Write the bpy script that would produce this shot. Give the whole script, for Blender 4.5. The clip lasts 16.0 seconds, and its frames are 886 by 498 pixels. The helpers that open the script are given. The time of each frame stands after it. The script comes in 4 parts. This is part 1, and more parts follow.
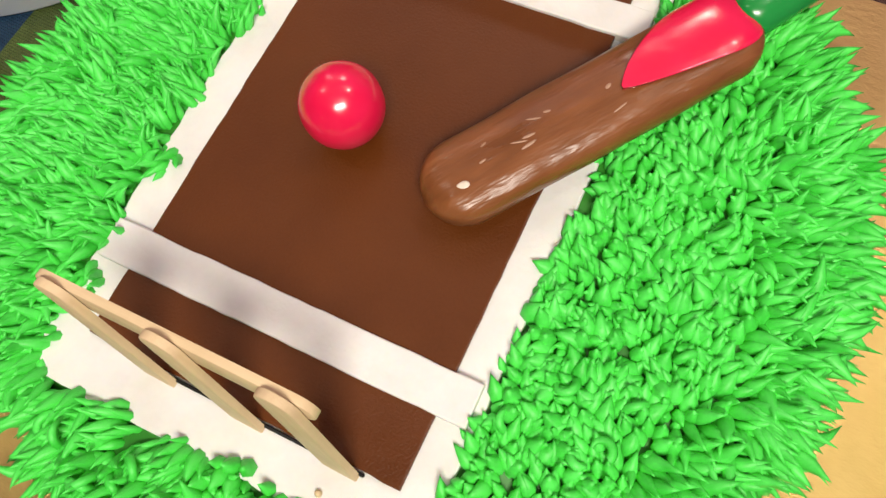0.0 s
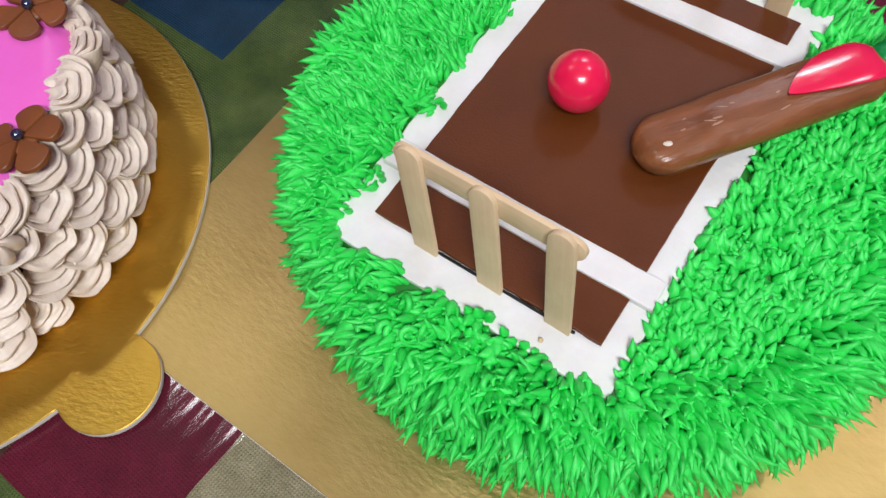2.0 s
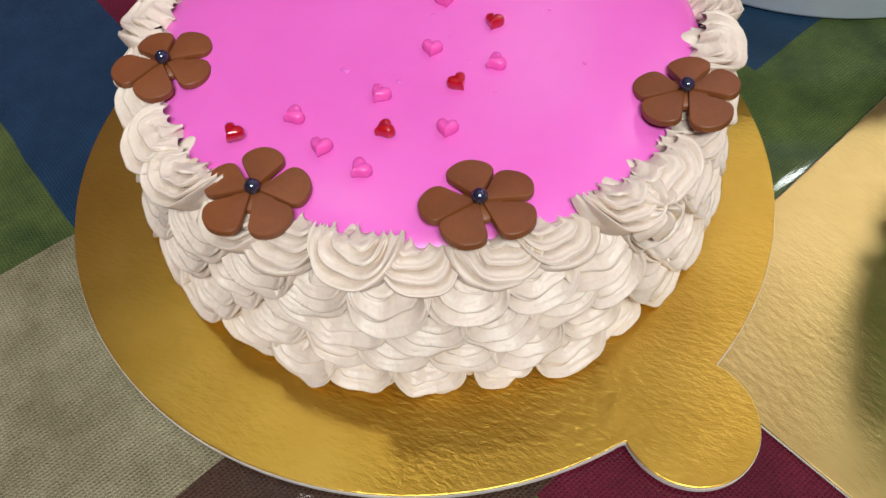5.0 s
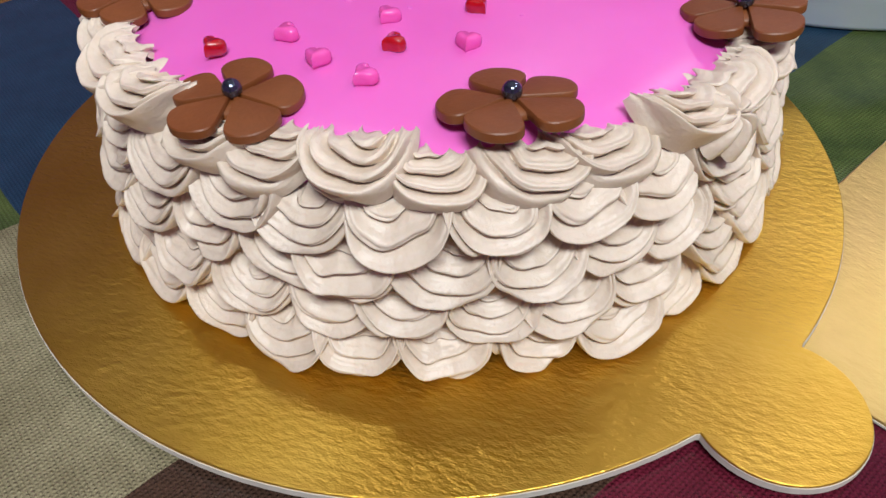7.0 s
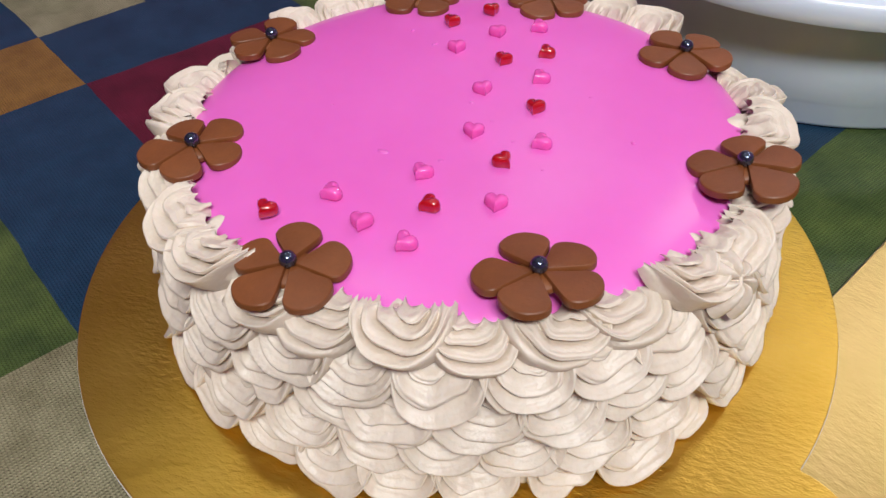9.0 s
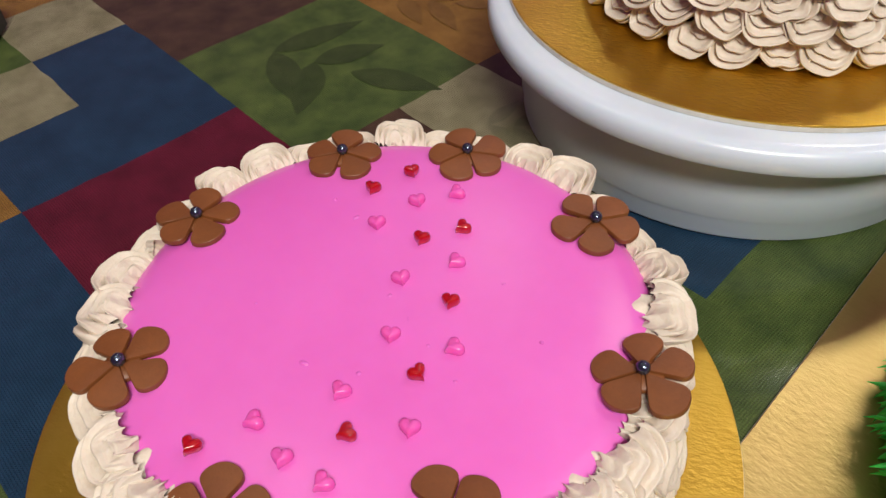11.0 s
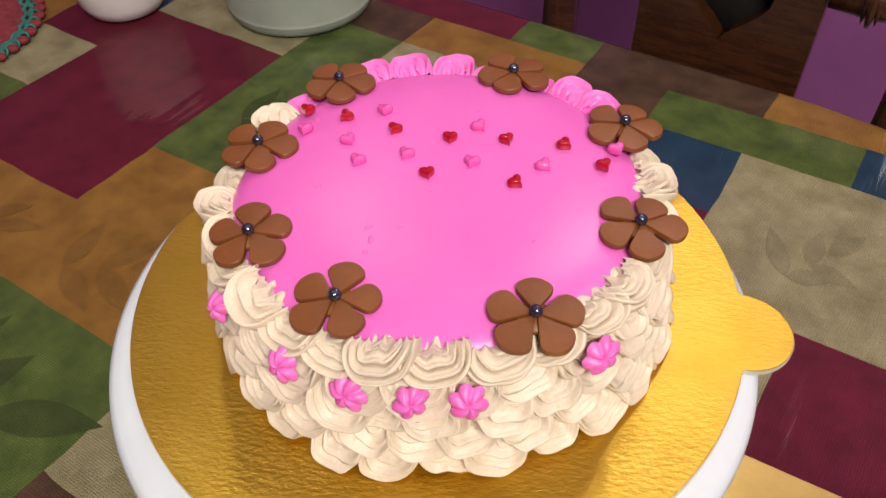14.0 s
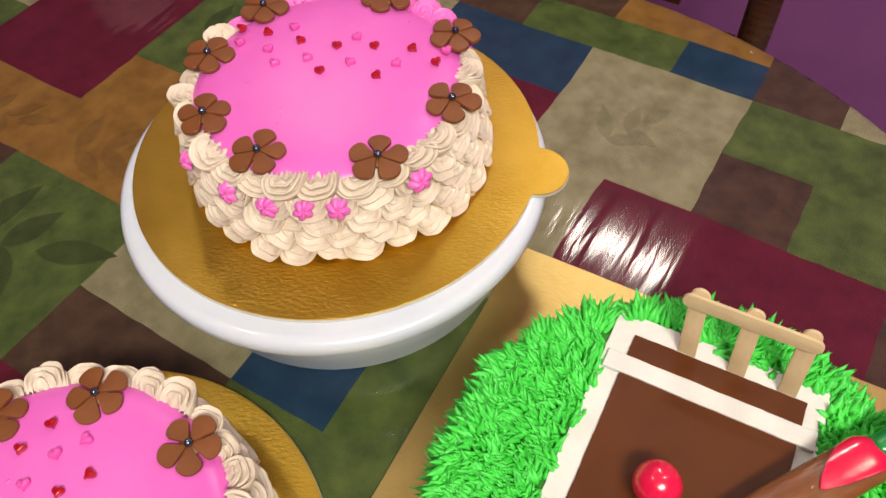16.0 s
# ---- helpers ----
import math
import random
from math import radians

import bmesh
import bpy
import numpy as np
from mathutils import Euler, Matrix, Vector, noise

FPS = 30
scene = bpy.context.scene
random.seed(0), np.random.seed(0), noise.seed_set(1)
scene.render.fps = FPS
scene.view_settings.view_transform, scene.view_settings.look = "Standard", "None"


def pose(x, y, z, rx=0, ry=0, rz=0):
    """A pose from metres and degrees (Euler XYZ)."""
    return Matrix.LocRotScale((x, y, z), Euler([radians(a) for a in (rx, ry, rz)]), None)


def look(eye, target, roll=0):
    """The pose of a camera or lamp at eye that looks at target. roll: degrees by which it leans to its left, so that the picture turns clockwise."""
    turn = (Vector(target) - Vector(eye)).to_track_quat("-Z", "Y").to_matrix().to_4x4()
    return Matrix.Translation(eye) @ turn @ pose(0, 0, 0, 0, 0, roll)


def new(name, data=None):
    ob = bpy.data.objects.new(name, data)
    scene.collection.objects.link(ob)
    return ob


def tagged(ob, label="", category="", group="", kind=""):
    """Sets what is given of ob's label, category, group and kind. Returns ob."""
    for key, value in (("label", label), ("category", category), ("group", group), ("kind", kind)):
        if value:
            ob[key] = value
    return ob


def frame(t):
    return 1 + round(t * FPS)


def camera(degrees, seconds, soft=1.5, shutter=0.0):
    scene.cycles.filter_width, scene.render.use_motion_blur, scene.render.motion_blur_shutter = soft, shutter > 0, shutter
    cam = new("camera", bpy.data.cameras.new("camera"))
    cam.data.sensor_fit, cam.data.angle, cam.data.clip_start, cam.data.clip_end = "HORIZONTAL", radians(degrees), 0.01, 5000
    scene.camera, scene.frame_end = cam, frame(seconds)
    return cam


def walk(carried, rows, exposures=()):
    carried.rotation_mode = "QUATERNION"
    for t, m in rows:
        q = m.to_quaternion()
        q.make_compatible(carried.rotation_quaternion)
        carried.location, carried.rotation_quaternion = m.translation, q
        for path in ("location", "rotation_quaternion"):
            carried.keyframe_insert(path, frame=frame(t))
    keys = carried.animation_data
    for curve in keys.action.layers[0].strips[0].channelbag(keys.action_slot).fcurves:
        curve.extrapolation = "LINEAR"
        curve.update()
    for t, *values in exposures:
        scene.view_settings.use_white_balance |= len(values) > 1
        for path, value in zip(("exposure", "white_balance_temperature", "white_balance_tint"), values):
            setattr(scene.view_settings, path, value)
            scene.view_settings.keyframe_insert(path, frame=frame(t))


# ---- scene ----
cam = camera(60.2, 16.0)
PATH = [
    (0, (0.061, 0.121, 0.243), (-0.118, 0.82, -1.623), -16.6),
    (0.5, (0.056, 0.105, 0.247), (-0.122, 0.831, -1.608), -15.1),
    (1, (0.046, 0.084, 0.263), (-0.141, 0.84, -1.579), -13.4),
    (1.5, (0.039, 0.061, 0.276), (-0.175, 0.889, -1.532), -11.0),
    (2, (0.006, 0.046, 0.296), (-0.207, 0.914, -1.493), -7.1),
    (2.5, (-0.032, 0.035, 0.308), (-0.295, 0.93, -1.462), -6.1),
    (3, (-0.07, 0.028, 0.317), (-0.367, 0.935, -1.44), -4.6),
    (3.5, (-0.103, 0.024, 0.325), (-0.453, 0.939, -1.419), -4.8),
    (4, (-0.134, 0.03, 0.326), (-0.519, 0.953, -1.406), -4.9),
    (4.5, (-0.168, 0.02, 0.285), (-0.58, 0.982, -1.42), -4.4),
    (5, (-0.189, 0.006, 0.231), (-0.622, 1.057, -1.414), -3.3),
    (5.2, (-0.193, 0.0, 0.212), (-0.644, 1.128, -1.376), -2.7),
    (7.3, (-0.193, -0.012, 0.161), (-0.707, 1.356, -1.203), -1.9),
    (7.5, (-0.191, -0.012, 0.164), (-0.714, 1.364, -1.19), -2.1),
    (8, (-0.196, -0.009, 0.175), (-0.721, 1.367, -1.178), -2.2),
    (8.2, (-0.201, -0.01, 0.181), (-0.722, 1.368, -1.172), -2.1),
    (10.3, (-0.204, 0.017, 0.235), (-0.676, 1.357, -1.173), -2.7),
    (10.5, (-0.202, 0.021, 0.242), (-0.661, 1.36, -1.172), -2.7),
    (11, (-0.198, 0.042, 0.261), (-0.62, 1.377, -1.167), -2.8),
    (11.5, (-0.193, 0.084, 0.279), (-0.579, 1.418, -1.161), -3.6),
    (12, (-0.185, 0.125, 0.291), (-0.519, 1.472, -1.15), -3.8),
    (12.5, (-0.171, 0.169, 0.303), (-0.438, 1.534, -1.134), -3.3),
    (13, (-0.164, 0.204, 0.313), (-0.361, 1.587, -1.118), -2.6),
    (13.5, (-0.155, 0.221, 0.321), (-0.291, 1.61, -1.112), -2.3),
    (14, (-0.131, 0.226, 0.322), (-0.218, 1.612, -1.117), -2.2),
    (14.5, (-0.114, 0.213, 0.33), (-0.164, 1.574, -1.135), -2.3),
    (15, (-0.094, 0.177, 0.343), (-0.128, 1.5, -1.156), -2.6),
    (15.5, (-0.08, 0.143, 0.375), (-0.128, 1.407, -1.174), -3.1),
    (16, (-0.064, 0.104, 0.425), (-0.137, 1.287, -1.186), -3.9),
]
walk(cam, [(t, look(eye, target, roll)) for t, eye, target, roll in PATH],
     exposures=[(0.0, 0.20, 7400, 8), (0.6, 0.0, 6700, 6), (1.5, 0.0, 6000, 8), (2.5, 0.06, 6150, 8), (5.0, 0.05, 6200, 4), (8.2, 0.06, 6100, 6), (10.5, 0.0, 6600, 4), (13.0, 0.30, 7400, 6), (16.0, 0.24, 7500, 6)])

# ---- world and lights ----
world = bpy.data.worlds.new("world")
scene.world = world
world.use_nodes = True
bg = world.node_tree.nodes["Background"]
bg.inputs[0].default_value = (0.75, 0.85, 1.0, 1)
bg.inputs[1].default_value = 0.05


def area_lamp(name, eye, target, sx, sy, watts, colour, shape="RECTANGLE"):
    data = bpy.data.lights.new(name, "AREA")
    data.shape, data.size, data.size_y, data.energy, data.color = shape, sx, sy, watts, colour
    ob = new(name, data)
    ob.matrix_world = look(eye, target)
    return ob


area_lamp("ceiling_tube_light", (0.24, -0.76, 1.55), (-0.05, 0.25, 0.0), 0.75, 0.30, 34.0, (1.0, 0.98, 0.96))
area_lamp("wall_tube_light", (0.30, 1.27, 1.18), (-0.05, 0.3, 0.0), 0.22, 0.06, 2.5, (1.0, 0.98, 0.97))
# unseen point lights, added to brighten the foil boards, the cloth and the room
for place, watts in (((-0.48, 1.62, 1.40), 6.0), ((-0.78, 0.50, 1.45), 6.0), ((0.76, 0.50, 1.50), 9.0)):
    fill = bpy.data.lights.new("unseen_fill_light", "POINT")
    fill.energy, fill.color, fill.shadow_soft_size = watts, (1.0, 0.96, 0.92), 0.06
    new("unseen_fill_light", fill).location = place

# ---- materials ----


def nodes_of(name):
    m = bpy.data.materials.new(name)
    m.use_nodes = True
    t = m.node_tree
    return m, t, t.nodes["Principled BSDF"]


def noise_node(t, scale, detail=4.0, rough=0.55, stretch=None, coords="Object"):
    tc = t.nodes.new("ShaderNodeTexCoord")
    n = t.nodes.new("ShaderNodeTexNoise")
    n.inputs["Scale"].default_value, n.inputs["Detail"].default_value, n.inputs["Roughness"].default_value = scale, detail, rough
    if stretch:
        mp = t.nodes.new("ShaderNodeMapping")
        mp.inputs["Scale"].default_value = stretch[:3]
        if len(stretch) > 3:
            mp.inputs["Rotation"].default_value = (0, 0, radians(stretch[3]))
        t.links.new(tc.outputs[coords], mp.inputs["Vector"])
        t.links.new(mp.outputs[0], n.inputs["Vector"])
    else:
        t.links.new(tc.outputs[coords], n.inputs["Vector"])
    return n


def ramp(t, source, stops):
    r = t.nodes.new("ShaderNodeValToRGB")
    el = r.color_ramp.elements
    while len(el) < len(stops):
        el.new(0.5)
    for e, (p, c) in zip(el, stops):
        e.position, e.color = p, (*c, 1) if len(c) == 3 else c
    t.links.new(source, r.inputs[0])
    return r


def surface(name, a, b, scale=40.0, rough=0.5, metal=0.0, bump=0.0, bump_scale=300.0, fine=0.3, stretch=None, coat=0.0,
            coat_rough=0.05, sub=0.0, sub_radius=(0.004, 0.002, 0.001), coat_bump=0.0, piece=0.0, spec=0.5, bump_stretch=None, big_bump=0.0, big_scale=20.0, rough_var=0.0, weave=0.0):
    """Two colours mixed by coarse noise, fine grain over it, and bump."""
    m, t, p = nodes_of(name)
    L = t.links
    coarse = noise_node(t, scale, 4, 0.6, stretch)
    grain = noise_node(t, bump_scale, 3, 0.6, bump_stretch)
    c = ramp(t, coarse.outputs["Fac"], [(0.3, a), (0.7, b)])
    mix = t.nodes.new("ShaderNodeMix")
    mix.data_type, mix.blend_type = "RGBA", "OVERLAY"
    mix.inputs[0].default_value = fine
    L.new(c.outputs[0], mix.inputs[6])
    g = ramp(t, grain.outputs["Fac"], [(0.25, (0.3, 0.3, 0.3)), (0.75, (0.7, 0.7, 0.7))])
    L.new(g.outputs[0], mix.inputs[7])
    out = mix.outputs[2]
    if piece:
        oi = t.nodes.new("ShaderNodeObjectInfo")
        hv = t.nodes.new("ShaderNodeHueSaturation")
        mr = t.nodes.new("ShaderNodeMapRange")
        mr.inputs[3].default_value, mr.inputs[4].default_value = 1 - piece, 1 + piece
        L.new(oi.outputs["Random"], mr.inputs[0])
        L.new(mr.outputs[0], hv.inputs["Value"])
        L.new(out, hv.inputs["Color"])
        out = hv.outputs[0]
    L.new(out, p.inputs["Base Color"])
    p.inputs["Roughness"].default_value, p.inputs["Metallic"].default_value = rough, metal
    p.inputs["Specular IOR Level"].default_value = spec
    if rough_var:
        rr = t.nodes.new("ShaderNodeMapRange")
        rr.inputs[3].default_value, rr.inputs[4].default_value = rough - rough_var, rough + rough_var
        L.new(coarse.outputs["Fac"], rr.inputs[0])
        L.new(rr.outputs[0], p.inputs["Roughness"])
    normal = None
    if big_bump:
        n2 = noise_node(t, big_scale, 2, 0.5)
        bb = t.nodes.new("ShaderNodeBump")
        bb.inputs["Strength"].default_value, bb.inputs["Distance"].default_value = 1.0, big_bump
        L.new(n2.outputs["Fac"], bb.inputs["Height"])
        normal = bb
    if bump:
        bn = t.nodes.new("ShaderNodeBump")
        bn.inputs["Strength"].default_value, bn.inputs["Distance"].default_value = 1.0, bump
        L.new(grain.outputs["Fac"], bn.inputs["Height"])
        if normal:
            L.new(normal.outputs[0], bn.inputs["Normal"])
        normal = bn
    if weave:
        tc = t.nodes.new("ShaderNodeTexCoord")
        waves = []
        for way in ("X", "Y"):
            w = t.nodes.new("ShaderNodeTexWave")
            w.bands_direction = way
            w.inputs["Scale"].default_value, w.inputs["Distortion"].default_value, w.inputs["Detail"].default_value = 250.0, 1.6, 1.0
            L.new(tc.outputs["Object"], w.inputs["Vector"])
            waves.append(w)
        mul = t.nodes.new("ShaderNodeMath")
        mul.operation = "MULTIPLY"
        L.new(waves[0].outputs["Fac"], mul.inputs[0])
        L.new(waves[1].outputs["Fac"], mul.inputs[1])
        wb = t.nodes.new("ShaderNodeBump")
        wb.inputs["Strength"].default_value, wb.inputs["Distance"].default_value = 1.0, weave
        L.new(mul.outputs[0], wb.inputs["Height"])
        threads = t.nodes.new("ShaderNodeHueSaturation")
        deep = t.nodes.new("ShaderNodeMapRange")
        deep.inputs[3].default_value, deep.inputs[4].default_value = 0.84, 1.24
        L.new(mul.outputs[0], deep.inputs[0])
        L.new(deep.outputs[0], threads.inputs["Value"])
        L.new(out, threads.inputs["Color"])
        L.new(threads.outputs[0], p.inputs["Base Color"])
        if normal:
            L.new(normal.outputs[0], wb.inputs["Normal"])
        normal = wb
    if normal:
        L.new(normal.outputs[0], p.inputs["Normal"])
    if coat:
        p.inputs["Coat Weight"].default_value, p.inputs["Coat Roughness"].default_value = coat, coat_rough
        if coat_bump:
            cn = noise_node(t, 1.0, 3, 0.5, (36.0, 5.0, 20.0))
            cb = t.nodes.new("ShaderNodeBump")
            cb.inputs["Strength"].default_value, cb.inputs["Distance"].default_value = 1.0, coat_bump
            L.new(cn.outputs["Fac"], cb.inputs["Height"])
            L.new(cb.outputs[0], p.inputs["Coat Normal"])
    if sub:
        p.inputs["Subsurface Weight"].default_value = sub
        p.inputs["Subsurface Radius"].default_value = sub_radius
        p.inputs["Subsurface Scale"].default_value = 1.0
    return m


CLOTH = dict(scale=45.0, rough=0.8, spec=0.2, bump=0.0005, bump_scale=1300.0, fine=0.5, coat=0.55, coat_rough=0.09, coat_bump=0.0016, weave=0.0005)
M_PATCH = {
    "maroon": surface("maroon_cloth", (0.088, 0.0036, 0.0150), (0.142, 0.0080, 0.027), **CLOTH),
    "blue": surface("blue_cloth", (0.006, 0.030, 0.068), (0.013, 0.048, 0.102), **CLOTH),
    "green": surface("green_cloth", (0.040, 0.067, 0.017), (0.108, 0.148, 0.037), **CLOTH),
    "beige": surface("beige_cloth", (0.2042, 0.1775, 0.09761), (0.355, 0.3194, 0.1952), **CLOTH),
    "brown": surface("brown_cloth", (0.042, 0.0205, 0.0135), (0.096, 0.051, 0.031), **CLOTH),
    "orange": surface("orange_cloth", (0.192, 0.087, 0.0165), (0.31, 0.155, 0.035), **CLOTH),
}
M_LEAF = {
    "green": surface("green_leaf_print", (0.030, 0.048, 0.013), (0.060, 0.083, 0.023), **CLOTH),
    "beige": surface("beige_leaf_print", (0.175, 0.156, 0.086), (0.275, 0.248, 0.149), **CLOTH),
    "orange": surface("orange_leaf_print", (0.160, 0.074, 0.016), (0.245, 0.123, 0.030), **CLOTH),
}
M_GOLD = surface("gold_foil", (0.63, 0.395, 0.055), (0.73, 0.48, 0.085), 30, 0.34, 1.0, 0.00045, 260, 0.05, bump_stretch=(1.0, 2.2, 1.0, 35), big_bump=0.002, big_scale=9, rough_var=0.05)
M_GOLD_PALE = surface("pale_gold_foil", (0.53, 0.385, 0.135), (0.63, 0.465, 0.18), 30, 0.38, 1.0, 0.0003, 210, 0.06, bump_stretch=(1.0, 2.0, 1.0, 20), big_bump=0.002, big_scale=9, rough_var=0.05)
M_CARD = surface("card_edge", (0.55, 0.52, 0.46), (0.7, 0.67, 0.6), 80, 0.7, fine=0.2)
M_CREAM = surface("mocha_cream", (0.66, 0.555, 0.45), (0.74, 0.635, 0.53), 90, 0.42, 0, 0.00025, 700, 0.12, sub=0.06, piece=0.04)
M_SPONGE = surface("chocolate_sponge", (0.055, 0.022, 0.012), (0.10, 0.045, 0.026), 120, 0.8, 0, 0.0008, 600, 0.3)
M_PINK = surface("pink_glaze", (0.74, 0.122, 0.51), (0.79, 0.155, 0.57), 14, 0.34, 0, 0.0, 200, 0.03, sub=0.15, big_bump=0.0016, big_scale=14, rough_var=0.06)
M_PINK_CREAM = surface("pink_cream", (0.84, 0.13, 0.54), (0.88, 0.2, 0.62), 160, 0.4, fine=0.1, sub=0.2)
M_CHOC = surface("chocolate_paste", (0.160, 0.047, 0.0115), (0.212, 0.066, 0.0165), 70, 0.45, 0, 0.00012, 900, 0.15, piece=0.06)
M_PITCH = surface("chocolate_fondant", (0.082, 0.0200, 0.0026), (0.108, 0.028, 0.0038), 22, 0.37, 0, 0.0002, 1300, 0.15, big_bump=0.001, big_scale=26, rough_var=0.08, spec=0.28)
M_BAT = surface("milk_chocolate", (0.150, 0.046, 0.013), (0.215, 0.076, 0.026), 75, 0.30, 0, 0.0008, 170, 0.5, bump_stretch=(0.30, 1.4, 1.0, 12), stretch=(0.35, 1.3, 1.0, 10), big_bump=0.0015, big_scale=60, rough_var=0.12)
M_SCUFF = surface("scuffed_chocolate", (0.36, 0.20, 0.13), (0.48, 0.31, 0.22), 300, 0.5, fine=0.2)
M_WHITE_FONDANT = surface("white_fondant", (0.66, 0.645, 0.62), (0.74, 0.73, 0.71), 50, 0.5, 0, 0.00015, 500, 0.08, big_bump=0.0015, big_scale=35, sub=0.15)
M_RED = surface("red_fondant", (0.70, 0.008, 0.055), (0.76, 0.013, 0.07), 60, 0.22, fine=0.06, coat=0.5, coat_rough=0.1, big_bump=0.0006, big_scale=90)
M_GREEN_FONDANT = surface("green_fondant", (0.0, 0.20, 0.035), (0.005, 0.26, 0.05), 60, 0.25, fine=0.06, coat=0.4, big_bump=0.0008, big_scale=70)
M_GRASS = surface("green_buttercream", (0.017, 0.49, 0.040), (0.080, 0.79, 0.122), 130, 0.50, 0, 0.0, 400, 0.12, sub=0.12, sub_radius=(0.001, 0.003, 0.001))
# the grass green made darker: shade between strands is put into the colour
M_GRASS_BASE = surface("shaded_green_cream", (0.010, 0.14, 0.010), (0.02, 0.20, 0.015), 90, 0.5)
M_STICK = surface("birch_stick", (0.56, 0.41, 0.235), (0.66, 0.50, 0.31), 60, 0.6, 0, 0.0001, 700, 0.2, bump_stretch=(1, 1, 0.08), piece=0.05)
M_PEARL = surface("steel_pearl", (0.10, 0.12, 0.18), (0.14, 0.16, 0.22), 200, 0.16, 0.9)
M_RUBY = surface("red_sugar_heart", (0.36, 0.002, 0.006), (0.5, 0.005, 0.012), 300, 0.14, fine=0.1, coat=1.0, coat_rough=0.05)
M_ROSE = surface("pink_sugar_heart", (0.80, 0.090, 0.43), (0.84, 0.125, 0.50), 300, 0.25, fine=0.06, sub=0.2, coat=0.3)
M_PLASTIC = surface("white_plastic", (0.60, 0.66, 0.76), (0.66, 0.71, 0.80), 20, 0.32, fine=0.04, sub=0.1, coat=0.3, coat_rough=0.1)
M_CUP = surface("white_ceramic", (0.74, 0.72, 0.74), (0.8, 0.78, 0.8), 30, 0.2, fine=0.03, coat=0.5)
M_TUB = surface("translucent_tub", (0.42, 0.48, 0.42), (0.5, 0.55, 0.5), 30, 0.3, fine=0.05)
M_TUB.node_tree.nodes["Principled BSDF"].inputs["Transmission Weight"].default_value = 0.45
M_WOOD = surface("dark_varnished_wood", (0.030, 0.010, 0.004), (0.07, 0.024, 0.008), 22, 0.25, 0, 0.0002, 160, 0.3, stretch=(1, 1, 6), coat=0.6, coat_rough=0.08)
M_WALL = surface("purple_wall_paint", (0.25, 0.072, 0.25), (0.30, 0.09, 0.29), 7, 0.6, 0, 0.0004, 240, 0.12)
M_CEILING = surface("cream_ceiling_paint", (0.46, 0.45, 0.43), (0.52, 0.51, 0.49), 8, 0.8, fine=0.05)
M_FLOOR = surface("grey_floor_tiles", (0.20, 0.18, 0.17), (0.28, 0.26, 0.24), 12, 0.35, fine=0.1)
M_WOOL_RED = surface("maroon_wool", (0.14, 0.012, 0.025), (0.24, 0.03, 0.045), 160, 0.9, 0, 0.0012, 420, 0.3)
M_WOOL_TEAL = surface("teal_wool", (0.012, 0.11, 0.10), (0.03, 0.20, 0.17), 200, 0.9, 0, 0.001, 420, 0.3)
M_BLACK = surface("flat_near_black", (0.004, 0.003, 0.003), (0.008, 0.006, 0.005), 60, 0.8)
M_NAVY = surface("navy_card", (0.006, 0.010, 0.03), (0.012, 0.018, 0.05), 60, 0.35, fine=0.1)

# ---- mesh helpers ----


def mesh_ob(name, verts, faces, material, parent=None, label="", smooth=True):
    me = bpy.data.meshes.new(name)
    me.from_pydata([tuple(v) for v in verts], [], [tuple(f) for f in faces])
    me.update()
    if smooth:
        me.polygons.foreach_set("use_smooth", [True] * len(me.polygons))
    me.materials.append(material)
    ob = new(name, me)
    ob.parent = parent
    return tagged(ob, label)


def part(name, bm, material, parent, label="", smooth=True):
    bmesh.ops.recalc_face_normals(bm, faces=bm.faces)
    me = bpy.data.meshes.new(name)
    bm.to_mesh(me)
    bm.free()
    if smooth:
        me.polygons.foreach_set("use_smooth", [True] * len(me.polygons))
    me.materials.append(material)
    ob = new(name, me)
    ob.parent = parent
    return tagged(ob, label)


def sharp(ob, degrees=40):
    """Keeps hard edges hard on a smooth mesh."""
    bm = bmesh.new()
    bm.from_mesh(ob.data)
    for e in bm.edges:
        if len(e.link_faces) == 2 and e.calc_face_angle() > radians(degrees):
            e.smooth = False
    bm.to_mesh(ob.data)
    bm.free()
    return ob


def shared(name, source, m, parent):
    """Another object on the same mesh."""
    ob = new(name, source.data)
    ob.parent = parent
    ob.matrix_basis = m
    return ob


def empty(name, x, y, z, rz=0.0):
    ob = new(name)
    ob.empty_display_size = 0.02
    ob.matrix_basis = pose(x, y, z, 0, 0, rz)
    return ob


def lathe(profile, n=96):
    """Verts and faces of a turned profile of (radius, z), closed on the axis where radius is 0."""
    verts, faces, rings = [], [], []
    for r, z in profile:
        if r < 1e-7:
            rings.append([len(verts)] * n)
            verts.append((0, 0, z))
        else:
            rings.append(list(range(len(verts), len(verts) + n)))
            verts += [(r * math.cos(2 * math.pi * k / n), r * math.sin(2 * math.pi * k / n), z) for k in range(n)]
    for a, b in zip(rings, rings[1:]):
        for k in range(n):
            f = [a[k], a[(k + 1) % n], b[(k + 1) % n], b[k]]
            f = list(dict.fromkeys(f))
            if len(f) > 2:
                faces.append(f)
    return verts, faces


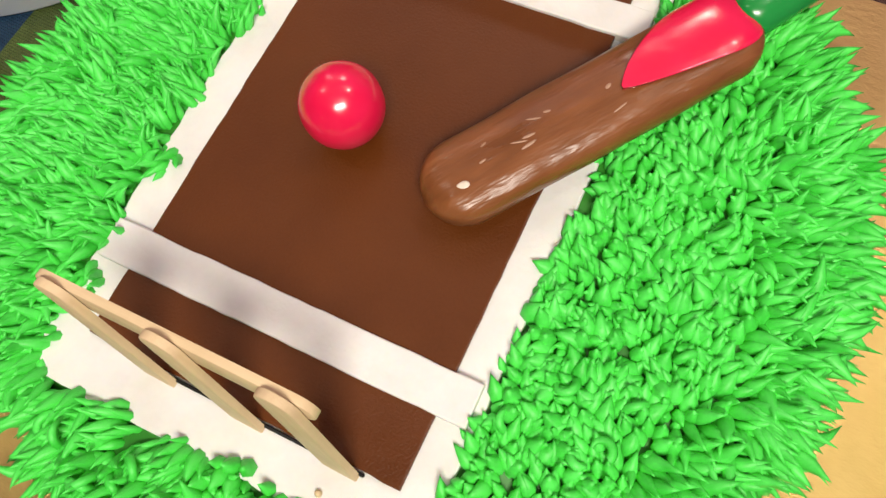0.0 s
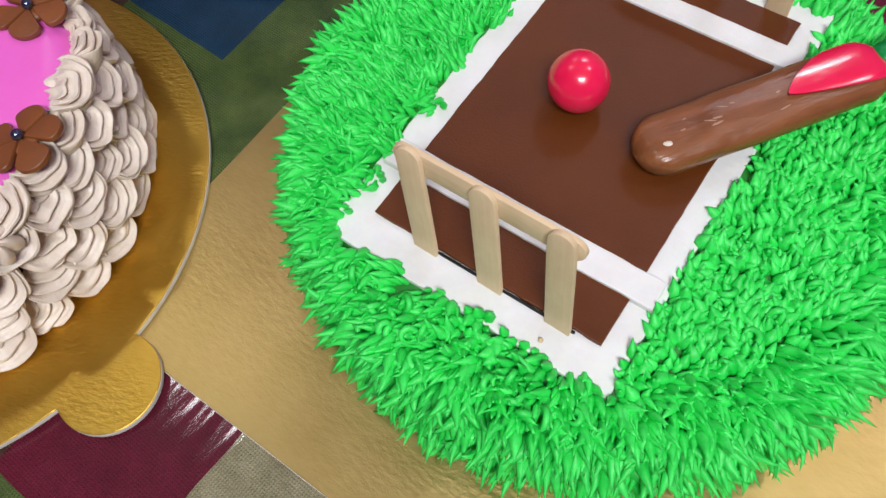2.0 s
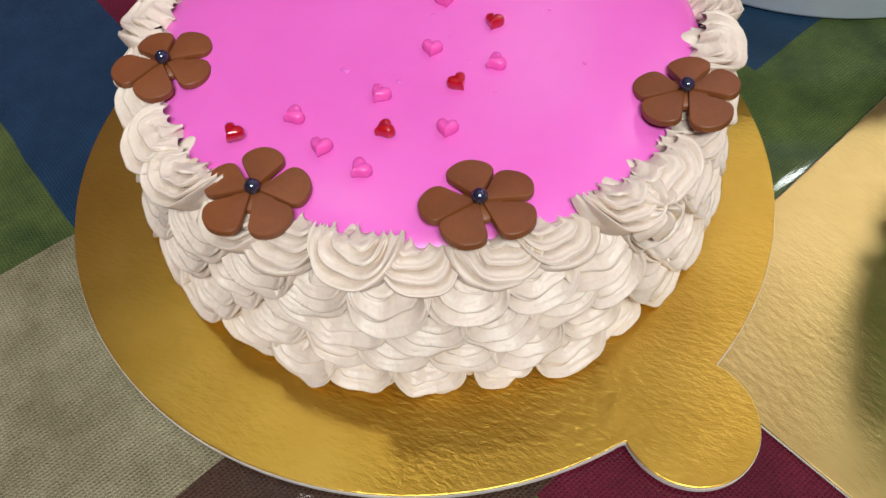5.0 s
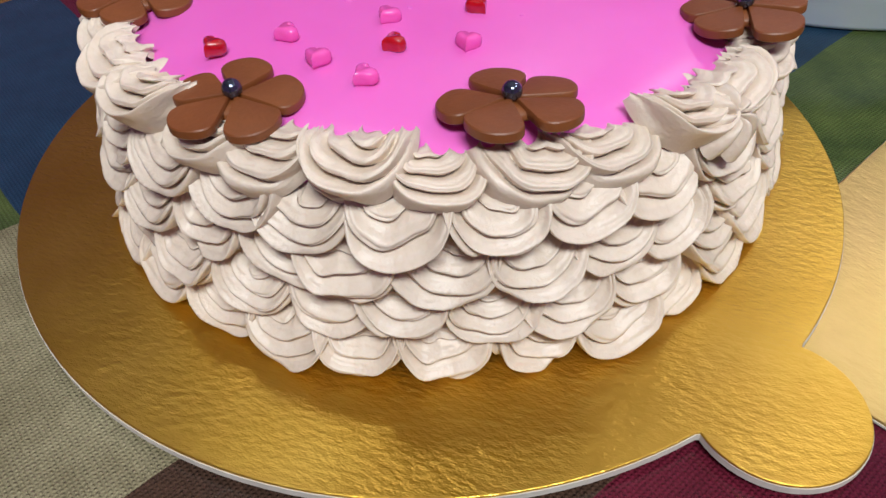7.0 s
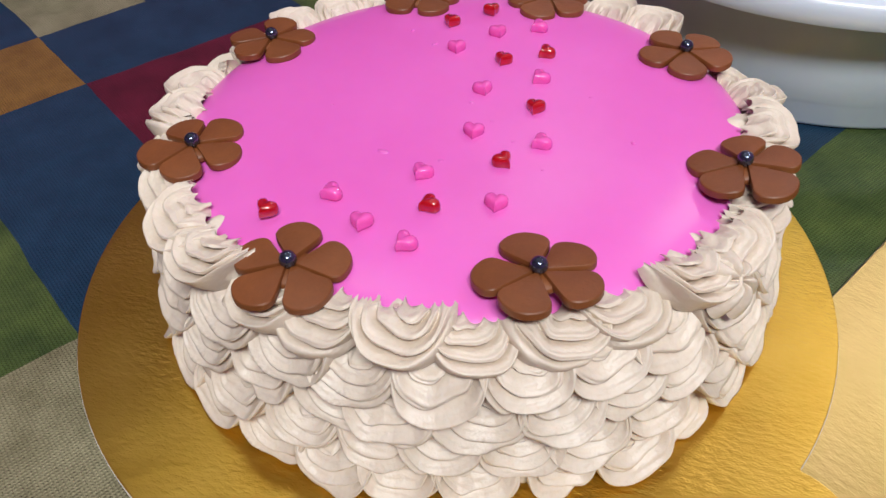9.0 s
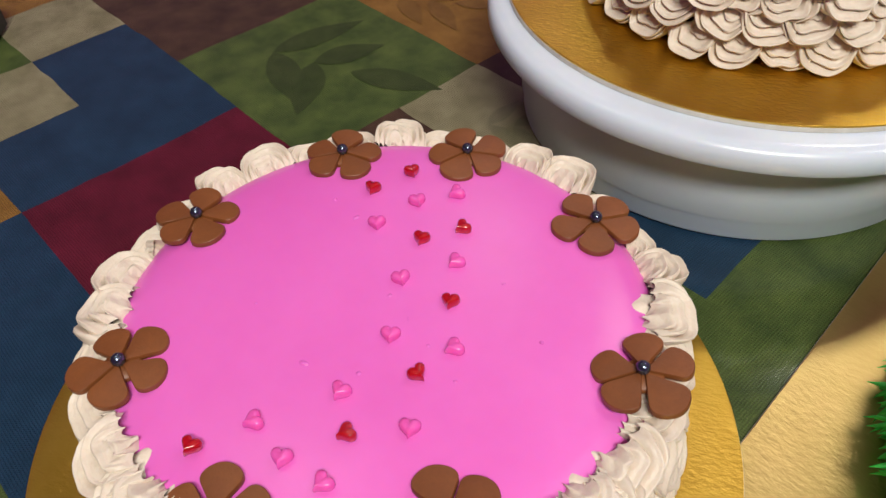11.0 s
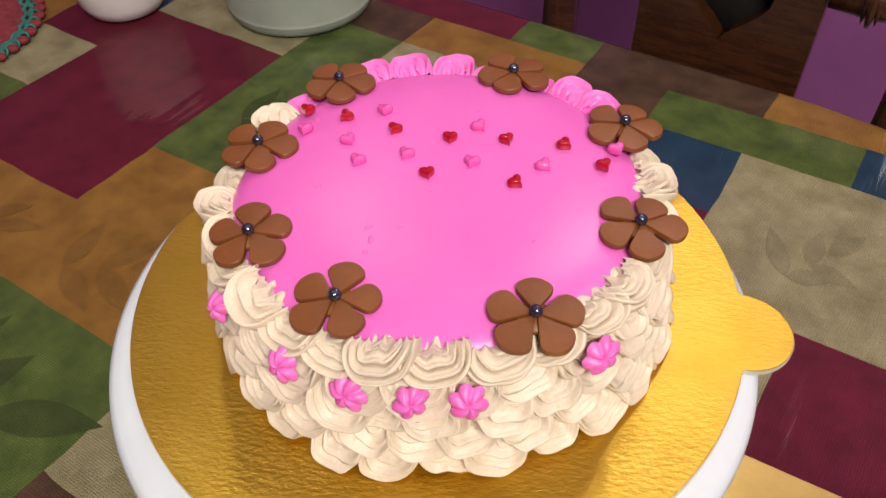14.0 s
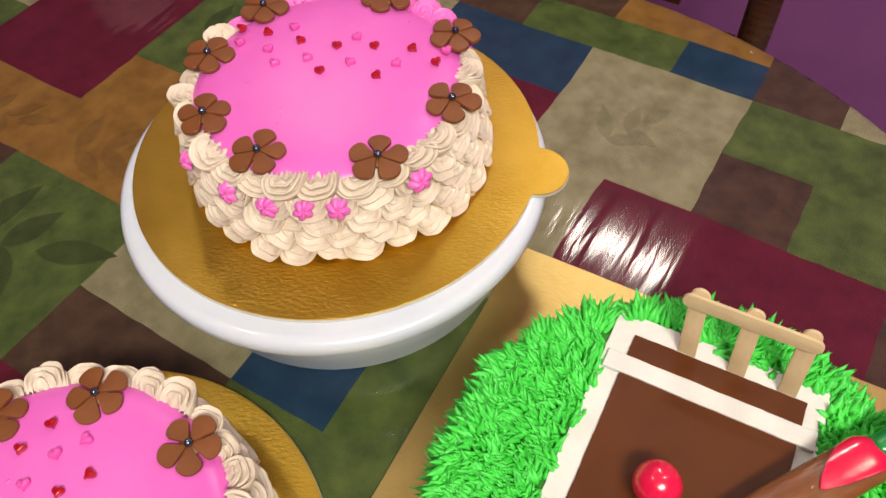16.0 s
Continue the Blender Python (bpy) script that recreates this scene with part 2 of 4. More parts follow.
def slab(outline, z0, z1, bevel=0.0):
    """A bmesh plate with that outline."""
    bm = bmesh.new()
    vs = [bm.verts.new((x, y, z0)) for x, y in outline]
    f = bm.faces.new(vs)
    r = bmesh.ops.extrude_face_region(bm, geom=[f])
    top = [v for v in r["geom"] if isinstance(v, bmesh.types.BMVert)]
    bmesh.ops.translate(bm, verts=top, vec=(0, 0, z1 - z0))
    if bevel:
        edges = [e for e in bm.edges if all(abs(v.co.z - z1) < 1e-7 for v in e.verts)]
        bmesh.ops.bevel(bm, geom=edges, offset=bevel, segments=2, affect="EDGES", profile=0.5)
    return bm


def box_bm(sx, sy, sz, bevel=0.0, at=(0, 0, 0)):
    bm = bmesh.new()
    bmesh.ops.create_cube(bm, size=1.0)
    bmesh.ops.scale(bm, vec=(sx, sy, sz), verts=bm.verts)
    if bevel:
        bmesh.ops.bevel(bm, geom=bm.edges[:], offset=bevel, segments=2, affect="EDGES")
    bmesh.ops.translate(bm, vec=at, verts=bm.verts)
    return bm


# ---- the room ----
TABLE = pose(-0.332, 0.391, 0, 0, 0, -31)   # the table's own axes: u along it, v across it
FLOOR_Z = -0.75


def wall(name, u, v, su, sv, z0, z1, material):
    bm = box_bm(su, sv, z1 - z0, 0, (0, 0, (z0 + z1) / 2))
    ob = part(name, bm, material, None, "", False)
    ob.matrix_basis = TABLE @ pose(u, v, 0)
    return tagged(ob, kind="structure")


tagged(wall("wall_north", 0.0, 1.25, 4.6, 0.1, FLOOR_Z, 2.1, M_WALL), "purple painted plaster wall behind the table", "wall")
tagged(wall("wall_south", 0.0, -2.05, 4.6, 0.1, FLOOR_Z, 2.1, M_WALL), "purple painted plaster wall", "wall")
tagged(wall("wall_east", 2.25, -0.225, 0.1, 3.55, FLOOR_Z, 2.1, M_WALL), "purple painted plaster wall", "wall")
tagged(wall("wall_west", -2.25, -0.225, 0.1, 3.55, FLOOR_Z, 2.1, M_WALL), "purple painted plaster wall", "wall")
tagged(wall("floor", 0.0, -0.225, 4.6, 3.75, FLOOR_Z - 0.1, FLOOR_Z, M_FLOOR), "grey tiled floor under the table", "floor")
tagged(wall("ceiling", 0.0, -0.225, 4.6, 3.75, 2.1, 2.2, M_CEILING), "dull cream painted ceiling", "ceiling")

# ---- the table ----
U_END, HALF_U, HALF_V = 0.20, 0.45, 0.47    # the oval's round end begins at U_END
U_START = -0.75


def oval(n=64, grow=0.0):
    """The oval table's outline in its own axes."""
    pts = []
    for k in range(n + 1):
        a = -math.pi / 2 + math.pi * k / n
        pts.append((U_END + (HALF_U + grow) * math.cos(a), (HALF_V + grow) * math.sin(a)))
    for k in range(n + 1):
        a = math.pi / 2 + math.pi * k / n
        pts.append((U_START + (HALF_U + grow) * math.cos(a), (HALF_V + grow) * math.sin(a)))
    return pts


table = empty("dining_table", 0, 0, 0)
table.matrix_basis = TABLE @ pose(0, 0, FLOOR_Z)
tagged(table, "oval dark wooden dining table under a patchwork tablecloth", "table")
top = part("tabletop", slab(oval(grow=-0.004), 0.70 + 0.012, 0.75 - 0.003, 0.004), M_WOOD, table)
sharp(top)
for u, v in ((-0.75, -0.25), (-0.75, 0.25), (0.2, -0.25), (0.2, 0.25)):
    vv, ff = lathe([(0, 0), (0.022, 0), (0.026, 0.02), (0.02, 0.08), (0.03, 0.3), (0.034, 0.55), (0.03, 0.6), (0.04, 0.62), (0.04, 0.711), (0, 0.711)], 24)
    leg = mesh_ob("leg", vv, ff, M_WOOD, table)
    leg.location = (u, v, 0)

# patchwork: cells of the printed grid, "colour first_u first_v last_u last_v"
PATCHWORK = """green -2 -1 -1 0; beige 0 0 1 0; brown 0 -1 1 -1; blue 2 0 2 0; green 2 -1 3 -1; green 3 0 3 1; maroon -1 -3 0 -2;
blue -3 -2 -2 -2; blue -2 -3 -2 -3; beige -4 -2 -4 -2; beige -3 -3 -3 -3; brown -4 -1 -3 0; maroon -6 0 -5 0; green -5 1 -5 2; green -6 1 -6 2;
orange -4 1 -3 1; orange -2 1 -1 2; maroon -4 2 -3 4; green -2 3 -1 4; beige -4 5 -3 6; green -2 5 -2 5; brown -2 6 -2 6;
beige -1 5 0 5; beige 0 3 1 4; orange -1 6 0 6; maroon -2 7 -1 7; green 0 7 0 7; brown 1 7 2 7; brown 1 6 1 6; green 2 6 2 6; blue 2 5 2 5; maroon 2 4 2 4;
orange 3 7 4 7; brown 5 7 5 7; green 3 6 3 6; blue 4 6 4 6; beige 3 4 4 5; brown 5 6 5 6; green 5 5 6 5; brown 5 4 5 4; green 6 4 6 4; maroon 4 2 6 3; beige 3 2 3 3;
beige 6 6 6 6; orange -2 -4 -2 -4; blue -1 -4 0.37 -4; green -1 -5 0.37 -5; beige 1.37 -6 2 -4; brown 3 -5 3 -4; green 4 -4 4 -4; maroon 4 -3 4 -1;
beige 5 -4 6 -1; green 8 -1 8 0; brown 7 1 7 2"""


def line_u(i):
    return (0.0671 if i > 0 else 0.0705) * i


def line_v(j):
    return 0.0656 * j if j < 7 else 0.438 + 0.058 * (j - 7)


def drape(u, v):
    """A point of the flat cloth, in the table's axes, laid on the table and let hang over its edge."""
    uc = min(max(u, U_START), U_END)
    e = math.hypot((u - uc) / HALF_U, v / HALF_V)
    if e <= 1:
        return u, v, 0.0
    qu, qv = uc + (u - uc) / e, v / e
    d = math.hypot(u - qu, v - qv)
    n = Vector(((qu - uc) / HALF_U ** 2, qv / HALF_V ** 2)).normalized()
    bend = 0.012
    a = min(d / bend, math.pi / 2)
    out = bend * math.sin(a) + 0.004 * math.sin(30 * (qu + qv)) * max(0, d - 0.02)
    return qu + n.x * out, qv + n.y * out, -bend * (1 - math.cos(a)) - max(0, d - bend * math.pi / 2)


def cloth_point(u, v):
    """Cut edges that are not quite straight."""
    w = noise.noise_vector((u * 60, v * 60, 3.1)) * 0.0011 + noise.noise_vector((u * 14, v * 14, 7.7)) * 0.0022
    u += 0.046 * max(0.0, u) * min(1.0, max(0.0, (0.20 - v) / 0.33))   # the cloth is pulled a little askew
    return drape(u + w.x, v + w.y)


cloth = empty("tablecloth", 0, 0, 0)
cloth.matrix_basis = TABLE
tagged(cloth, "patchwork print tablecloth in maroon, green, blue and beige under clear plastic", "tablecloth")
cells = {}
for entry in PATCHWORK.replace("\n", " ").split(";"):
    colour, *box = entry.split()
    i0, j0, i1, j1 = (float(k) if "." in k else int(k) for k in box)
    cells[(i0, j0, i1, j1)] = colour
taken = {(i, j) for i0, j0, i1, j1 in cells for i in range(round(i0), round(i1) + 1) for j in range(j0, j1 + 1)}
rng = random.Random(5)
for j in range(-8, 9):
    for i in range(-18, 11):
        if (i, j) not in taken:
            wide = (i + 1, j) not in taken and rng.random() < 0.5 and i < 10
            cells[(i, j, i + 1 if wide else i, j)] = rng.choice(list(M_PATCH))
            taken |= {(i, j), (i + 1, j)} if wide else {(i, j)}
for (i0, j0, i1, j1), colour in cells.items():
    nu, nv = round(9 * (i1 - i0 + 1)), 9 * (j1 - j0 + 1)
    us = np.linspace(line_u(i0), line_u(i1 + 1), nu + 1)
    vs = np.linspace(line_v(j0), line_v(j1 + 1), nv + 1)
    verts = [cloth_point(u, v) for v in vs for u in us]
    faces = [(b * (nu + 1) + a, b * (nu + 1) + a + 1, (b + 1) * (nu + 1) + a + 1, (b + 1) * (nu + 1) + a) for b in range(nv) for a in range(nu)]
    mesh_ob("patch", verts, faces, M_PATCH[colour], cloth)


def leaf_print(u, v, length, width, turn, colour, z):
    """A printed leaf on the cloth."""
    n = 14
    ring = [(length * k / n, width * math.sin(math.pi * (k / n) ** 0.8)) for k in range(n + 1)]
    pts = ring + [(x, -y * 0.9) for x, y in ring[-2:0:-1]]
    a = radians(turn)
    bm = bmesh.new()
    f = bm.faces.new([bm.verts.new((u + x * math.cos(a) - y * math.sin(a), v + x * math.sin(a) + y * math.cos(a), z)) for x, y in pts])
    part("leaf_print", bm, M_LEAF[colour], cloth, "darker printed leaf")


height = 0.0003
for u, v, colour, size, way in ((-0.105, -0.015, "green", 1.3, 20), (0.05, 0.025, "beige", 0.6, 40), (0.255, 0.30, "beige", 0.75, 60), (-0.10, 0.09, "orange", 0.9, 30), (-0.20, 0.085, "orange", 0.7, 10), (-0.11, 0.25, "green", 0.9, 40)):
    for along, turn in ((0.0, 62), (0.0, -48), (0.024, 40), (0.024, -60), (0.045, 8)):
        a = radians(way)
        height += 0.00001
        leaf_print(u + along * size * math.cos(a), v + along * size * math.sin(a), 0.044 * size * rng.uniform(0.8, 1.2), 0.0085 * size, way + turn + rng.uniform(-12, 12), colour, height)

# ---- cake boards ----


def board_outline(r, tab_angle, tab_at, tab_r, n=140):
    """A round board with a round finger tab."""
    tx, ty = tab_at * math.cos(radians(tab_angle)), tab_at * math.sin(radians(tab_angle))
    pts = []
    for k in range(n):
        a = radians(tab_angle) + 0.16 + (2 * math.pi - 0.32) * k / (n - 1)
        p = (r * math.cos(a), r * math.sin(a))
        if math.hypot(p[0] - tx, p[1] - ty) > tab_r:
            pts.append(p)
    arc = []
    for k in range(60):
        a = radians(tab_angle) - math.pi + 2 * math.pi * k / 60
        p = (tx + tab_r * math.cos(a), ty + tab_r * math.sin(a))
        if math.hypot(*p) > r:
            arc.append(p)
    return pts + arc


def cake_board(x, y, z, outline, material, label, thick=0.0030):
    board = empty("cake_board", x, y, z)
    tagged(board, label, "cake board")
    card = part("card", slab(outline, 0.0, thick - 0.0008), M_CARD, board, "pale card core edge", False)
    part("foil", slab([(px * 0.9985, py * 0.9985) for px, py in outline], thick - 0.0007, thick, 0.0003), material, board, "shiny gold foil face", False)
    return board


S = 0.0009   # the cloth's thickness under the boards
B_BOARD = S + 0.0016   # its edge lies on the corner of the square board
cake_board(-0.2715, 0.1900, B_BOARD, board_outline(0.1335, -33.0, 0.139, 0.0215), M_GOLD, "round gold foil cake board with a finger tab")
square = [(-0.155, -0.155), (0.155, -0.155), (0.155, 0.155), (-0.155, 0.155)]
square_board = cake_board(0.0340, 0.2075, S, square, M_GOLD_PALE, "square pale gold foil cake board on the tablecloth", 0.0014)
square_board.rotation_euler[2] = radians(-28.0)

# ---- the turntable ----
turntable = empty("cake_turntable", -0.150, 0.437, S)
tagged(turntable, "round white plastic cake turntable on the tablecloth", "turntable")
v1, f1 = lathe([(0, 0), (0.1125, 0), (0.1140, 0.002), (0.1140, 0.012), (0.1155, 0.014), (0.1155, 0.040), (0.1150, 0.052), (0.113, 0.0553), (0, 0.0553)], 128)
sharp(mesh_ob("base", v1, f1, M_PLASTIC, turntable))
v1, f1 = lathe([(0, 0.0555), (0.124, 0.0555), (0.131, 0.0558), (0.1345, 0.0572), (0.1355, 0.0595), (0.1355, 0.0635), (0.1345, 0.0668), (0.132, 0.0685), (0.128, 0.069), (0, 0.069)], 160)
sharp(mesh_ob("plate", v1, f1, M_PLASTIC, turntable, "white plastic plate with a rounded rim"))
TT = S + 0.0692
cake_board(-0.1485, 0.4455, TT, board_outline(0.1290, -11.0, 0.1285, 0.0195), M_GOLD, "round gold foil cake board with a finger tab")

# ---- piped cream ----


def shell_mesh(name, w, h, d, ridges, seed, tuck=0.35):
    """One piped shell: a fan of ruffled bands nested round a point at its top, the lowest band standing out
    furthest and curling under. x across, y outwards, z up; its lowest band ends at z = 0."""
    rnd = random.Random(seed)
    nq, ns = 64, 26
    verts, faces = [], []
    ph, skew, twist = rnd.uniform(0, 9), rnd.uniform(-0.6, 0.6), rnd.uniform(-0.8, 0.8)
    spread = radians(rnd.uniform(90, 100))
    for a in range(nq + 1):
        q = a / nq
        for b in range(ns + 1):
            u = -1 + 2 * b / ns
            t = spread * u
            wob = 0.10 * math.sin(3.1 * u + ph) + 0.05 * math.sin(7.3 * u + 2 * ph) + 0.16 * noise.noise((u * 2.2, q * 2, seed * 1.3))
            rib = (q * ridges + twist * u + wob) % 1.0
            band = math.sin(math.pi * min(1.0, rib / 0.9)) ** 0.55 if rib < 0.9 else 0.0
            lip = 0.62 * band + 0.38 * rib * (1.0 if rib < 0.9 else (1 - rib) * 10)
            close = math.sqrt(max(0.0, 1 - max(0.0, (q - 0.86) / 0.14) ** 2))
            side = (1 - abs(u) ** 3.2) ** 0.6
            y = d * (tuck + (1 - tuck) * q ** 0.75) * (0.30 + 0.70 * side) * close
            y += 0.0072 * (lip - 0.62) * (0.20 + 0.80 * side) * close * min(1.0, 0.15 + q * 2.2)
            y += 0.0007 * abs(math.sin(math.pi * (q * ridges * 3 + 2.2 * twist * u + 3 * wob))) * side * close
            y -= 0.0060 * max(0.0, 1 - q / 0.22) ** 1.3
            x = w * (q ** 0.66) * math.sin(t) * (1 + 0.06 * (lip - 0.5)) + skew * 0.40 * w * (1 - q) + 0.0012 * noise.noise((u * 1.7, q * 2.5, seed * 2.1))
            z = h * (1 - 0.14 * abs(u)) - h * (q ** 0.9) * math.cos(t) * (1 + 0.20 * math.sin(t) ** 2) * (1 - 0.14 * abs(u)) - 0.0020 * lip + 0.14 * skew * h * u * q
            y += 0.0005 * noise.noise((x * 190, z * 240, seed * 3.7))
            z += 0.0005 * noise.noise((x * 240, seed * 1.7, z * 190))
            verts.append((x, y - 0.0016, z))
    for a in range(nq):
        for b in range(ns):
            i = a * (ns + 1) + b
            faces.append((i, i + ns + 1, i + ns + 2, i + 1))
    me = bpy.data.meshes.new(name)
    me.from_pydata(verts, [], faces)
    me.polygons.foreach_set("use_smooth", [True] * len(faces))
    return me


def frill_mesh(name, w, h, peaks, seed):
    """The ruffled crest where a border shell was pulled off: a few pointed folds side by side.
    x along the rim, y outwards, z up."""
    rnd = random.Random(seed)
    nx, nr = peaks * 8, 9
    verts, faces = [], []
    tall = [rnd.uniform(0.55, 1.1) for _ in range(peaks + 1)]
    for a in range(nx + 1):
        q = a / nx
        k = min(peaks - 1, int(q * peaks))
        f = q * peaks - k
        fold = 1 - abs(2 * f - 1)
        up = h * (tall[k] * fold ** 0.8 + 0.35) * (1 - abs(2 * q - 1) ** 3)
        lean = 0.0022 * (fold - 0.5)
        for b in range(nr + 1):
            t = math.pi * b / nr
            y = 0.0062 * math.cos(t) * (1 - 0.45 * math.sin(t)) + lean * math.sin(t) - 0.0012 * math.sin(t)
            z = up * math.sin(t) ** 0.7 - 0.002
            x = w * (2 * q - 1) + 0.0016 * math.sin(t) * math.sin(6 * q + seed)
            verts.append((x, y, z))
    for a in range(nx):
        for b in range(nr):
            i = a * (nr + 1) + b
            faces.append((i, i + 1, i + nr + 2, i + nr + 1))
    me = bpy.data.meshes.new(name)
    me.from_pydata(verts, [], faces)
    me.polygons.foreach_set("use_smooth", [True] * len(faces))
    return me


def star_mesh(name, radius, h, points):
    """A small piped star: ridges running out from a dimple in the middle."""
    nr, nt = 12, points * 10
    verts, faces = [(0, 0, h * 0.62)], []
    for a in range(1, nr + 1):
        q = a / nr
        for b in range(nt):
            th = 2 * math.pi * b / nt
            g = abs(math.cos(points * 0.5 * (th + 0.35 * q))) ** 0.6
            rad = radius * q * (0.66 + 0.34 * g) * (1 + 0.10 * noise.noise((math.cos(th) * 2, math.sin(th) * 2, 9.1)))
            z = h * ((1 - q ** 2.2) * (0.25 + 0.75 * g) - 0.38 * math.exp(-(q / 0.2) ** 2)) - 0.002 * q ** 4
            verts.append((rad * math.cos(th), rad * math.sin(th), z))
    for b in range(nt):
        faces.append((0, 1 + b, 1 + (b + 1) % nt))
    for a in range(nr - 1):
        for b in range(nt):
            i, j = 1 + a * nt + b, 1 + a * nt + (b + 1) % nt
            faces.append((i, i + nt, j + nt, j))
    me = bpy.data.meshes.new(name)
    me.from_pydata(verts, [], faces)
    me.polygons.foreach_set("use_smooth", [True] * len(faces))
    return me


def petal_flower(x, y, z, turn, tilt, tilt_way, size):
    """A five-petalled chocolate paste flower with a pearl in the middle."""
    rnd = random.Random(int(1e5 * (x + 2 * y)) + 7)
    flower = empty("chocolate_flower", x, y, z)
    a = radians(tilt_way)
    axis = Vector((-math.sin(a), math.cos(a), 0))
    flower.matrix_basis = Matrix.Translation((x, y, z)) @ Matrix.Rotation(radians(tilt), 4, axis) @ pose(0, 0, 0, 0, 0, turn)
    tagged(flower, "five-petalled brown chocolate paste flower with a dark pearl", "cake flower", "chocolate flowers on the cakes")
    for k in range(5):
        n, L = 40, size * rnd.uniform(0.95, 1.05)
        rings = []
        bend, roll_side = rnd.uniform(-0.12, 0.07), rnd.uniform(-0.10, 0.10)
        wide = rnd.uniform(0.62, 0.66)
        rim = []
        for m in range(n):
            px = 0.5 - 0.5 * math.cos(2 * math.pi * m / n)
            hw = wide * px if px < 0.60 else wide * 0.60 * math.sqrt(max(0.0, 1 - ((px - 0.60) / 0.40) ** 2)) * (1 + 0.10 * math.sin(math.pi * (px - 0.6) / 0.4))
            rim.append((L * (0.05 + 0.95 * px), L * hw * (1 if m <= n // 2 else -1)))
        for s, zz in ((0.96, -0.0012), (0.995, -0.0009), (1.0, 0.0), (0.993, 0.0009), (0.955, 0.0012), (0.6, 0.00135), (0.25, 0.0014)):
            ring = []
            for rx, ry in rim:
                px, py = L * 0.60 + (rx - L * 0.60) * s, ry * s
                rr = px / L
                ring.append((px, py, zz - bend * L * rr * rr * 0.45 + roll_side * py * rr + 0.0010 * (1 - rr)))
            rings.append(ring)
        verts = [p for ring in rings for p in ring]
        faces = [(i * n + m, i * n + (m + 1) % n, (i + 1) * n + (m + 1) % n, (i + 1) * n + m) for i in range(len(rings) - 1) for m in range(n)]
        faces += [tuple(range(n - 1, -1, -1)), tuple(range((len(rings) - 1) * n, len(rings) * n))]
        p = sharp(mesh_ob("petal", verts, faces, M_CHOC, flower), 32)
        p.matrix_basis = pose(0, 0, 0.0012 + 0.0002 * (k % 2), 0, 0, 72 * k + rnd.uniform(-3.5, 3.5))
    v, f = lathe([(0, -0.0002), (size * 0.36, -0.0002), (size * 0.40, 0.0006), (size * 0.36, 0.0021), (0, 0.0024)], 30)
    mesh_ob("flower_centre", v, f, M_CHOC, flower)
    bm = bmesh.new()
    bmesh.ops.create_uvsphere(bm, u_segments=20, v_segments=12, radius=0.0023)
    pearl = part("pearl", bm, M_PEARL, flower, "dark metallic sugar pearl")
    pearl.location = (0, 0, 0.0047)
    return flower


def heart_mesh(name, size, thick):
    n = 26
    pts = []
    for k in range(n):
        t = 2 * math.pi * k / n
        pts.append((16 * math.sin(t) ** 3, 13 * math.cos(t) - 5 * math.cos(2 * t) - 2 * math.cos(3 * t) - math.cos(4 * t)))
    s = size / 34
    bm = bmesh.new()
    rows = []
    for k, zz in ((0.86, 0.0), (1.0, 0.2), (1.0, 0.6), (0.9, 0.86), (0.62, 1.0)):
        rows.append([bm.verts.new((x * s * k, (y + 2) * s * k, zz * thick)) for x, y in pts])
    for a, b in zip(rows, rows[1:]):
        for m in range(n):
            bm.faces.new((a[m], a[(m + 1) % n], b[(m + 1) % n], b[m]))
    bm.faces.new(rows[-1])
    bm.faces.new(rows[0][::-1])
    bmesh.ops.recalc_face_normals(bm, faces=bm.faces)
    me = bpy.data.meshes.new(name)
    bm.to_mesh(me)
    bm.free()
    me.polygons.foreach_set("use_smooth", [True] * len(me.polygons))
    return me


HEART_RED, HEART_PINK = heart_mesh("sugar_heart", 0.0068, 0.0036), heart_mesh("sugar_heart", 0.0070, 0.0034)
HEART_RED.materials.append(M_RUBY)
HEART_PINK.materials.append(M_ROSE)


def hearts(places, me, z, label, group, seed):
    rnd = random.Random(seed)
    for x, y in places:
        ob = new("sugar_heart", me)
        ob.matrix_basis = pose(x, y, z, rnd.uniform(-4, 4), rnd.uniform(-4, 4), rnd.uniform(-50, 60))
        tagged(ob, label, "sugar heart", group)


